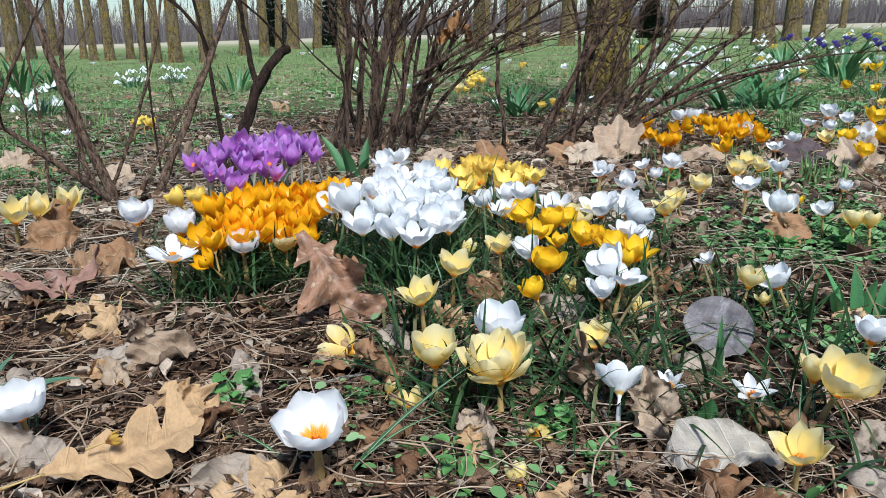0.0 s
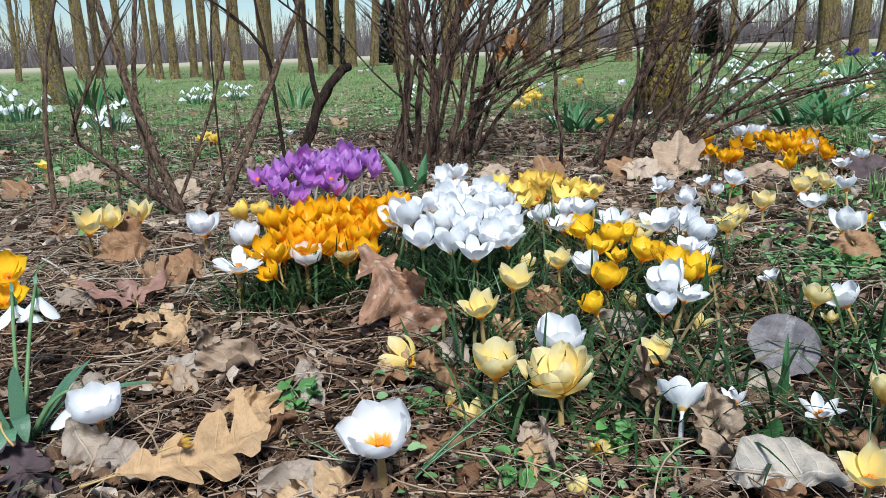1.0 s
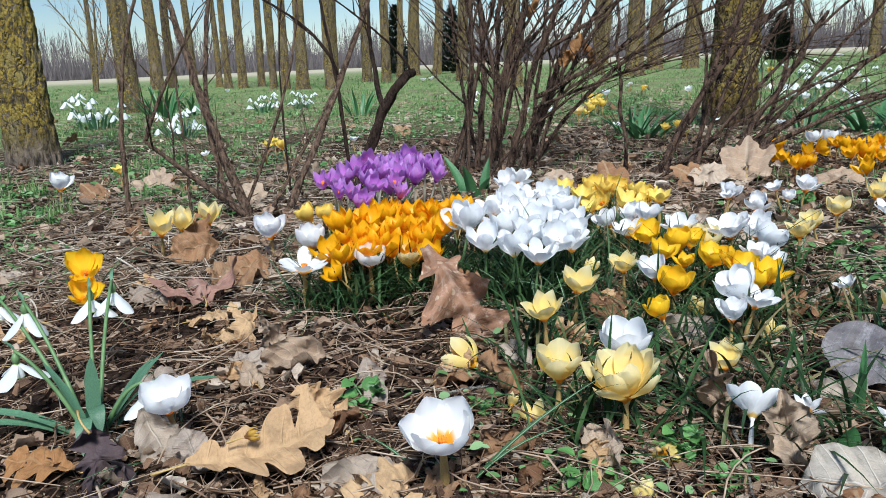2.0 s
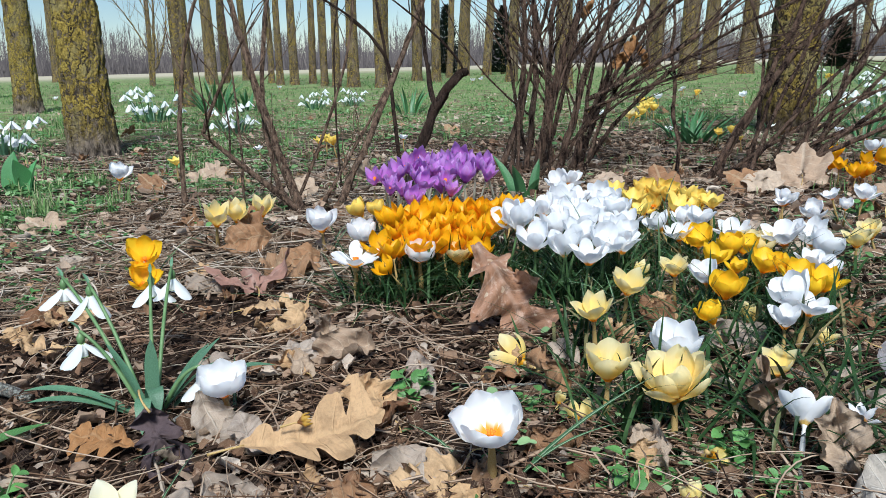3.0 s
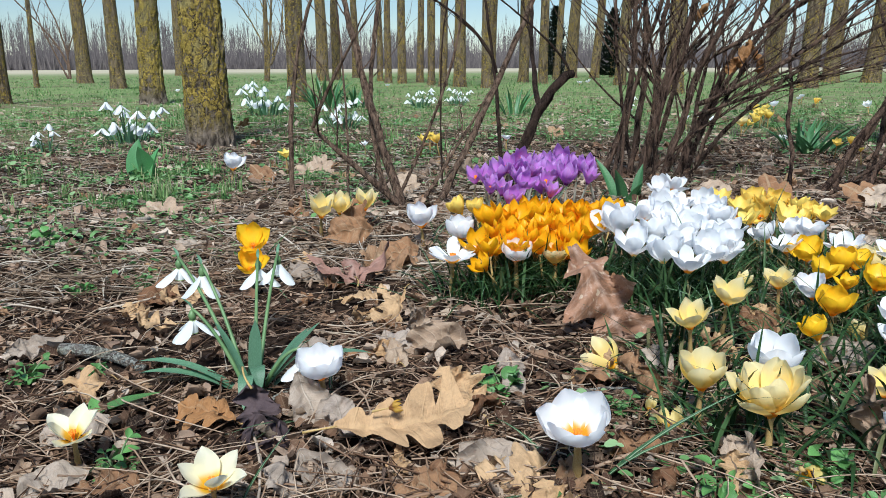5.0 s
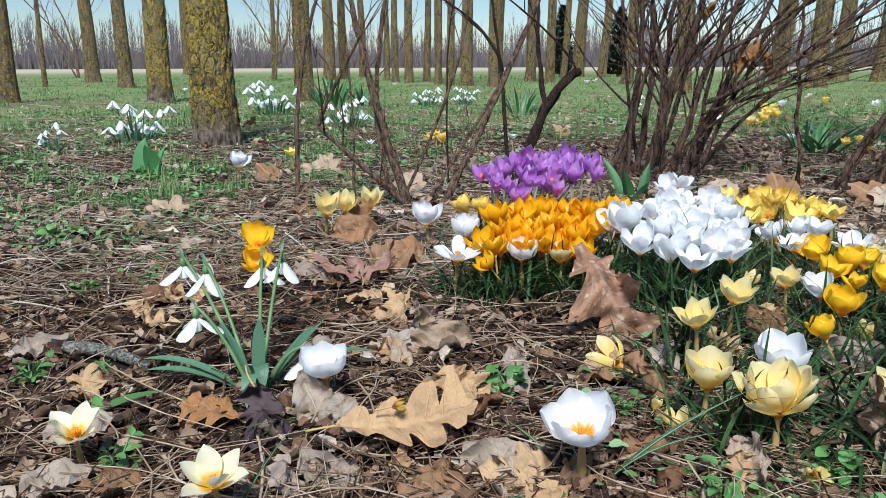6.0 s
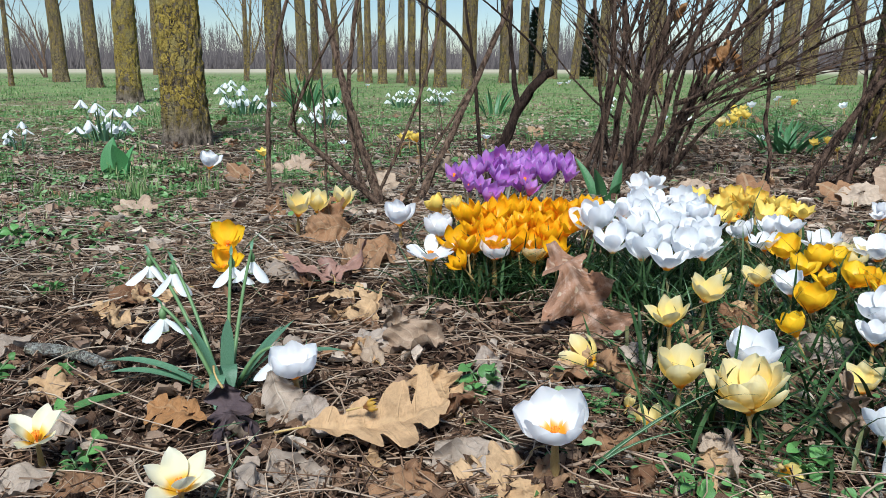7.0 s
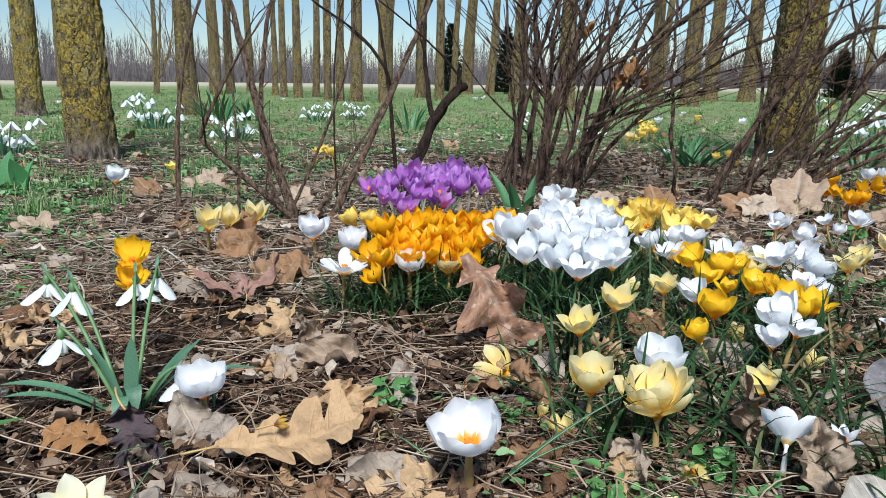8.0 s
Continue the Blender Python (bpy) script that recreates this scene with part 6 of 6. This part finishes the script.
# ---- fallen stick ----
a, b = Vector(STICK[0]), Vector(STICK[1])
pts = bend(a, (a + b) / 2 + Vector((0, 0.004, 0.004)), b, 14)
v, f, u = tube(pts, [0.0065 * (1 - 0.35 * i / 13) for i in range(14)], 12, 0.25)
tagged(new("stick", as_mesh("stick", v, f, STICK_BARK, u)), "short grey lichened stick lying on the soil", "stick")


# ---- fallen twigs ----
def fallen_twig(x, y, turn, length, r):
    pts, p, a = [], Vector((x, y, ground_z(x, y) + r + 0.004)), turn
    n = 9
    for i in range(n):
        pts.append(p.copy())
        a += random.gauss(0, 0.16)
        p += Vector((math.cos(a), math.sin(a), 0)) * length / (n - 1)
        p.z = ground_z(p.x, p.y) + r + 0.004 + random.uniform(0, 0.006)
    v, f, u = tube(pts, [r * (1 - 0.55 * i / (n - 1)) for i in range(n)], 6, 0.2)
    tagged(new("twig", as_mesh("twig", v, f, TWIG_BARK if random.random() < 0.7 else STICK_BARK, u)), "thin dry fallen twig lying on the leaf litter", "twig", "fallen twigs")


for k in range(46):
    y = random.uniform(0.5, 2.4)
    x = random.uniform(-0.5 - (y - 0.4) * 0.9, 0.15 + (y - 0.4) * 0.35)
    fallen_twig(x, y, random.uniform(0, 6.283), random.uniform(0.08, 0.30), random.uniform(0.0010, 0.0024))


# ---- ground litter and greens ----
def field_of(count, place, shape):
    """Many small pieces in one mesh; place gives a spot, shape its vertices and faces."""
    verts, faces, uvs = [], [], []
    for k in range(count):
        spot = place()
        if spot is None:
            continue
        v, f, u = shape(*spot)
        o = len(verts)
        verts += v
        uvs += u
        faces += [tuple(i + o for i in face) for face in f]
    return verts, faces, uvs


def view_spot(lo, hi, power=1.0):
    """A random spot on the open ground in front."""
    d = lo * (hi / lo) ** (random.random() ** power)
    a = radians(random.uniform(52, 150))
    return 0.2 + d * math.cos(a), 0.2 + d * math.sin(a)


def straw_shape(x, y):
    ln, a = min(0.20, random.lognormvariate(-3.1, 0.7)), random.uniform(0, 6.283)
    r = min(0.0013, random.lognormvariate(-7.75, 0.45))
    n = 6 if ln > 0.05 else 4
    dx, dy = math.cos(a) * ln / 2, math.sin(a) * ln / 2
    z = ground_z(x, y) + random.uniform(0.001, 0.010)
    lift = random.uniform(-0.006, 0.013)
    bow = random.gauss(0, 0.16) * ln
    pts = bend((x - dx, y - dy, z), (x - dy / ln * bow, y + dx / ln * bow, z + random.uniform(0.0, 0.006)), (x + dx, y + dy, z + lift), n)
    return tube(pts, [r] * n, 3, cap=False)


def strawy(lo, hi):
    """Bare ground where straw gathers, with gaps of open soil between."""
    bare = where(lo, hi, "bare")

    def spot():
        at = bare()
        if at and random.random() > 0.72 + 1.5 * noise.noise((at[0] * 9, at[1] * 9, 21)):
            return None
        return at
    return spot


def long_stem(x, y):
    """A long bowed dry grass stem lying over the litter."""
    ln, a = random.uniform(0.09, 0.26), random.uniform(0, 6.283)
    r, turn = random.uniform(0.0004, 0.0009), random.gauss(0, 0.22)
    p, pts = Vector((x, y, 0)), []
    for i in range(10):
        p.z = ground_z(p.x, p.y) + 0.006 + 0.012 * math.sin(i / 9 * math.pi)
        pts.append(p.copy())
        a += turn + random.gauss(0, 0.05)
        p += Vector((math.cos(a), math.sin(a), 0)) * ln / 9
    return tube(pts, [r * (1 - 0.5 * i / 9) for i in range(10)], 4, cap=False)


def crumb_shape(x, y):
    s = min(0.008, random.lognormvariate(-6.1, 0.55)) * (1 + 0.25 * math.hypot(x, y))
    m = pose(x, y, ground_z(x, y) + random.uniform(0.001, 0.007), random.gauss(0, 25), random.gauss(0, 25), random.uniform(0, 360))
    verts, uvs = [], []
    c = random.uniform(-0.4, 0.6)
    for j in range(3):
        for i in range(3):
            p, q = i - 1, j - 1
            w = random.uniform(0.6, 1.0) * (0.66 if p and q else 1.0)
            verts.append(m @ Vector((p * s * 0.6 * w, q * s * w, c * s * (p * p + 0.4 * q * q) * 0.5)))
            uvs.append((0.5 + p * 0.4, 0.5 + q * 0.5))
    return verts, grid_faces(3, 3), uvs


def grass_shape(x, y, tall=1.0):
    h, a = random.uniform(0.02, 0.055) * tall, random.uniform(0, 6.283)
    w, out = random.uniform(0.0008, 0.0018) * max(1.0, tall) * max(1.0, math.hypot(x, y) / 3.0), random.uniform(0.1, 0.9)
    z = ground_z(x, y) - 0.003
    c, s = math.cos(a), math.sin(a)
    v = [(x - s * w, y + c * w, z), (x + s * w, y - c * w, z), (x + c * h * out * 0.35 + s * w * 0.7, y + s * h * out * 0.35 - c * w * 0.7, z + h * 0.7),
         (x + c * h * out * 0.35 - s * w * 0.7, y + s * h * out * 0.35 + c * w * 0.7, z + h * 0.7), (x + c * h * out, y + s * h * out, z + h * (1.05 - 0.3 * out))]
    return v, [(0, 1, 2, 3), (3, 2, 4)], [(0, 0), (1, 0), (1, 0.7), (0, 0.7), (0.5, 1)]


def tuft_shape(x, y, tall=1.0):
    """A grass blade, drawn in towards the middle of its tuft and taller there."""
    cell = 0.05 + 0.03 * math.hypot(x, y)
    i, j = math.floor(x / cell), math.floor(y / cell)
    grown = noise.noise((i * 3.7, j * 5.3, 2.5))
    if grown > 0.08:
        x, y = x + 0.35 * ((i + 0.5) * cell - x), y + 0.35 * ((j + 0.5) * cell - y)
    return grass_shape(x, y, tall * (0.75 + 0.8 * max(0.0, grown)))


def herb_shape(x, y):
    """A tiny rounded leaf on a leaning stalk."""
    s = random.uniform(0.0024, 0.0052) * (1 + 0.55 * min(3.0, math.hypot(x - 0.2, y - 0.2) - 0.2))
    k = random.randrange(5)
    a, r = k * 2.4 + random.gauss(0, 0.4), s * random.uniform(0.6, 1.9)
    cell = 0.016 + 0.010 * y
    x, y = (math.floor(x / cell) + 0.5) * cell + 0.9 * cell * noise.noise((x * 37, y * 37, 1)), (math.floor(y / cell) + 0.5) * cell + 0.9 * cell * noise.noise((x * 37, y * 37, 5))
    x, y = x + r * math.cos(a), y + r * math.sin(a)
    z = ground_z(x, y) + random.uniform(0.003, 0.018)
    m = pose(x, y, z, random.gauss(-8, 14), random.gauss(0, 16), math.degrees(a) - 90)
    v = [m @ Vector(p) for p in ((0, -s, 0), (s * 0.5, -s * 0.55, s * 0.12), (s * 0.62, s * 0.1, s * 0.2), (s * 0.42, s * 0.7, s * 0.06), (0, s, 0), (-s * 0.42, s * 0.7, s * 0.06), (-s * 0.62, s * 0.1, s * 0.2), (-s * 0.5, -s * 0.55, s * 0.12))]
    return v, [(0, 1, 2, 3, 4), (0, 4, 5, 6, 7)], [(0.5, 0), (0.9, 0.2), (1, 0.55), (0.85, 0.85), (0.5, 1), (0.15, 0.85), (0, 0.55), (0.1, 0.2)]


def green_at(x, y):
    """How green the ground is: turf to the far side and the side lawns, bare litter in the bed."""
    d = math.hypot(x - 0.2, y - 0.2)
    g = min(0.8, max(0.0, (d - 1.2) / 4.5))
    g = max(g, min(1.0, max(0.0, (x - 0.26) / 0.22)) * (0.6 if y > 1.05 else 0.2))
    if y < 0.95:
        g = max(g, min(1.0, max(0.0, (x + 0.06) / 0.2)) * 0.06)
    g = max(g, min(1.0, max(0.0, (-0.55 - x) / 0.3)) * 0.62)
    if 1.4 < y < 3.2 and -0.75 < x < 0.45:
        g *= 0.55
    worn = min(1.0, max(0.0, (noise.noise((x * 1.3, y * 1.3, 31)) + 0.22) / 0.4))
    g *= 0.3 + 0.7 * worn if d > 1.4 else 1.0
    clump = noise.noise((x * 4.2, y * 4.2, 4)) + 0.6 * noise.noise((x * 12, y * 12, 8))
    return g * (0.55 + 0.9 * (noise.noise((x * 2.3, y * 2.3, 11)) + 0.35)) * min(1.9, max(0.0, 0.45 + 3.2 * clump))


def where(lo, hi, wanted, power=1.0):
    def spot():
        x, y = view_spot(lo, hi, power)
        g = green_at(x, y)
        if wanted == "green":
            return (x, y) if random.random() < g else None
        bed = 0.25 if (x > 0.06 and y < 1.2) else 0.0
        return (x, y) if random.random() > max(g * 0.8, bed) else None
    return spot


def stuff(name, label, category, count, place, shape, material, smooth=True):
    v, f, u = field_of(count, place, shape)
    tagged(new(name, as_mesh(name, v, f, material, u, smooth)), label, category, kind="stuff")


stuff("straw", "dry tan straw and thin dead stems lying crisscross", "straw", 15500, strawy(0.28, 3.0), straw_shape, STRAW)
nearby, further = where(0.3, 1.5, "bare"), where(1.3, 3.2, "bare")
for k in range(150):
    at = nearby()
    if at:
        v, f, u = long_stem(*at)
        tagged(new("dry_stem", as_mesh("dry_stem", v, f, DRY_STEM, u)), "long bowed dry grass stem lying over the litter", "dry stem", "dry grass stems")
stuff("dry_stems", "long bowed dry grass stems lying over the litter", "straw", 260, further, long_stem, PALE_STRAW)
def far_straw(x, y):
    v, f, u = straw_shape(x, y)
    c = Vector((x, y, ground_z(x, y) + 0.003))
    return [c + (p - c) * 1.5 for p in v], f, u


BED = [p for rows in (WHITE_CLUMP, WHITE_CLUMP, WHITE_CLUMP, ORANGE_EDGE, ORANGE_EDGE, ORANGE_PATCH, WHITE_RIGHT, WHITE_RIGHT, GOLD_MID, GOLD_MID, GOLD_RIGHT[:3], CREAM_FRONT[:5], CREAM_FRONT[:5], CREAM_FRONT[:5], CREAM_RIGHT[:5], YELLOW_MID[2:], WHITE_FRONT[7:], WHITE_FRONT[7:]) for p in rows if p[1] < 2.2]


def foliage_spot():
    """Where crocus foliage grows: among the flowers of the bed."""
    x, y, h, d = random.choice(BED)
    return x + random.gauss(0, 0.026), y + random.gauss(0.006, 0.026)


def foliage_shape(x, y):
    a = random.uniform(0, 6.283)
    return blade(arc((x, y, ground_z(x, y) - 0.004), a, random.uniform(0.015, 0.11), random.uniform(0.05, 0.125), random.uniform(0.2, 0.8), 8), random.uniform(0.0020, 0.0036), 0.3, 3)


stuff("crocus_foliage", "thin dark green crocus blades bending over the soil", "foliage", 2500, foliage_spot, foliage_shape, FOLIAGE)
far_bare = where(1.0, 8.0, "bare")


def open_ground():
    """Bare ground away from the feet of the shrubs."""
    spot = far_bare()
    if spot and 1.15 < spot[1] < 2.9 and -0.45 < spot[0] < 0.8 and random.random() < 0.25:
        return None
    return spot


def shrub_foot():
    return random.uniform(-0.6, 0.9), random.uniform(1.15, 3.0)


stuff("straw", "pale dry straw and stems strewn under the shrubs", "straw", 20000, open_ground, far_straw, PALE_STRAW)
stuff("leaf_litter", "crumbled brown leaf litter covering the soil", "leaf litter", 49000, where(0.28, 6.0, "bare"), crumb_shape, LITTER)
def fragment_shape(x, y):
    """A curled broken piece of a dead leaf."""
    s = random.uniform(0.004, 0.012)
    m = pose(x, y, ground_z(x, y) + random.uniform(0.003, 0.010), random.gauss(0, 28), random.gauss(0, 28), random.uniform(0, 360))
    verts, uvs = [], []
    c, seed = random.uniform(-1.4, 1.4), random.random() * 90
    for j in range(5):
        for i in range(4):
            p, q = i / 1.5 - 1, j / 2 - 1
            w = (0.8 + 0.4 * noise.noise((p * 2, q * 2, seed))) * (0.75 if abs(p) == 1 and abs(q) == 1 else 1.0)
            verts.append(m @ Vector((p * s * 0.6 * w, q * s * w, c * s * p * p * 0.6 + 0.35 * s * noise.noise((p * 1.3, q * 1.3, seed + 5)))))
            uvs.append((0.5 + p * 0.45, 0.5 + q * 0.5))
    return verts, grid_faces(5, 4), uvs


stuff("leaf_fragments", "broken curled pieces of brown dead leaves", "leaf litter", 4600, where(0.28, 3.0, "bare"), fragment_shape, LITTER)
def wide_fragment(x, y):
    v, f, u = fragment_shape(x, y)
    c = Vector((x, y, ground_z(x, y) + 0.006))
    return [c + (p - c) * 1.7 for p in v], f, u


stuff("leaf_fragments", "dark reddish leaf mould lying round the shrub stems", "leaf litter", 3000, shrub_foot, wide_fragment, LITTER)
stuff("leaf_fragments", "pale crumpled dead leaves strewn under the shrubs", "leaf litter", 4500, where(1.2, 7.5, "bare"), wide_fragment, PALE_LITTER)
stuff("leaf_fragments", "pale broken bits of dead leaves on the soil", "leaf litter", 1500, where(0.28, 2.2, "bare"), fragment_shape, PALE_LITTER)


def ring_spot():
    """A spot on the bed's other sides, thinning out with distance."""
    a, d = radians(random.uniform(146, 416)), 0.25 * 16 ** random.random()
    return 0.2 + d * math.cos(a), 0.2 + d * math.sin(a)


stuff("leaf_litter", "crumbled brown leaf litter thinning out round the bed", "leaf litter", 14000, ring_spot, crumb_shape, LITTER)
stuff("straw", "dry straw strewn on the open soil round the bed", "straw", 3500, ring_spot, straw_shape, STRAW)
stuff("leaf_fragments", "broken leaves lying on the open soil round the bed", "leaf litter", 1500, ring_spot, wide_fragment, PALE_LITTER)
def lawn_spot():
    """A spot of the lawn on the bed's other sides."""
    a, d = radians(random.uniform(160, 386)), random.uniform(1.2, 5.0)
    return 0.2 + d * math.cos(a), 0.2 + d * math.sin(a)


stuff("grass", "short green grass of the lawn round the bed", "grass", 26000, lawn_spot, tuft_shape, GRASS, False)
stuff("herbs", "tiny green seedlings and chickweed leaves", "groundcover", 170000, where(0.3, 5.5, "green"), herb_shape, HERB)
stuff("grass", "short green grass blades on the ground", "grass", 60000, where(1.5, 5.0, "green"), tuft_shape, GRASS, False)
stuff("far_grass", "uneven green turf between the trees", "grass", 150000, where(3.6, 24.0, "green"), lambda x, y: tuft_shape(x, y, 0.8), GRASS, False)
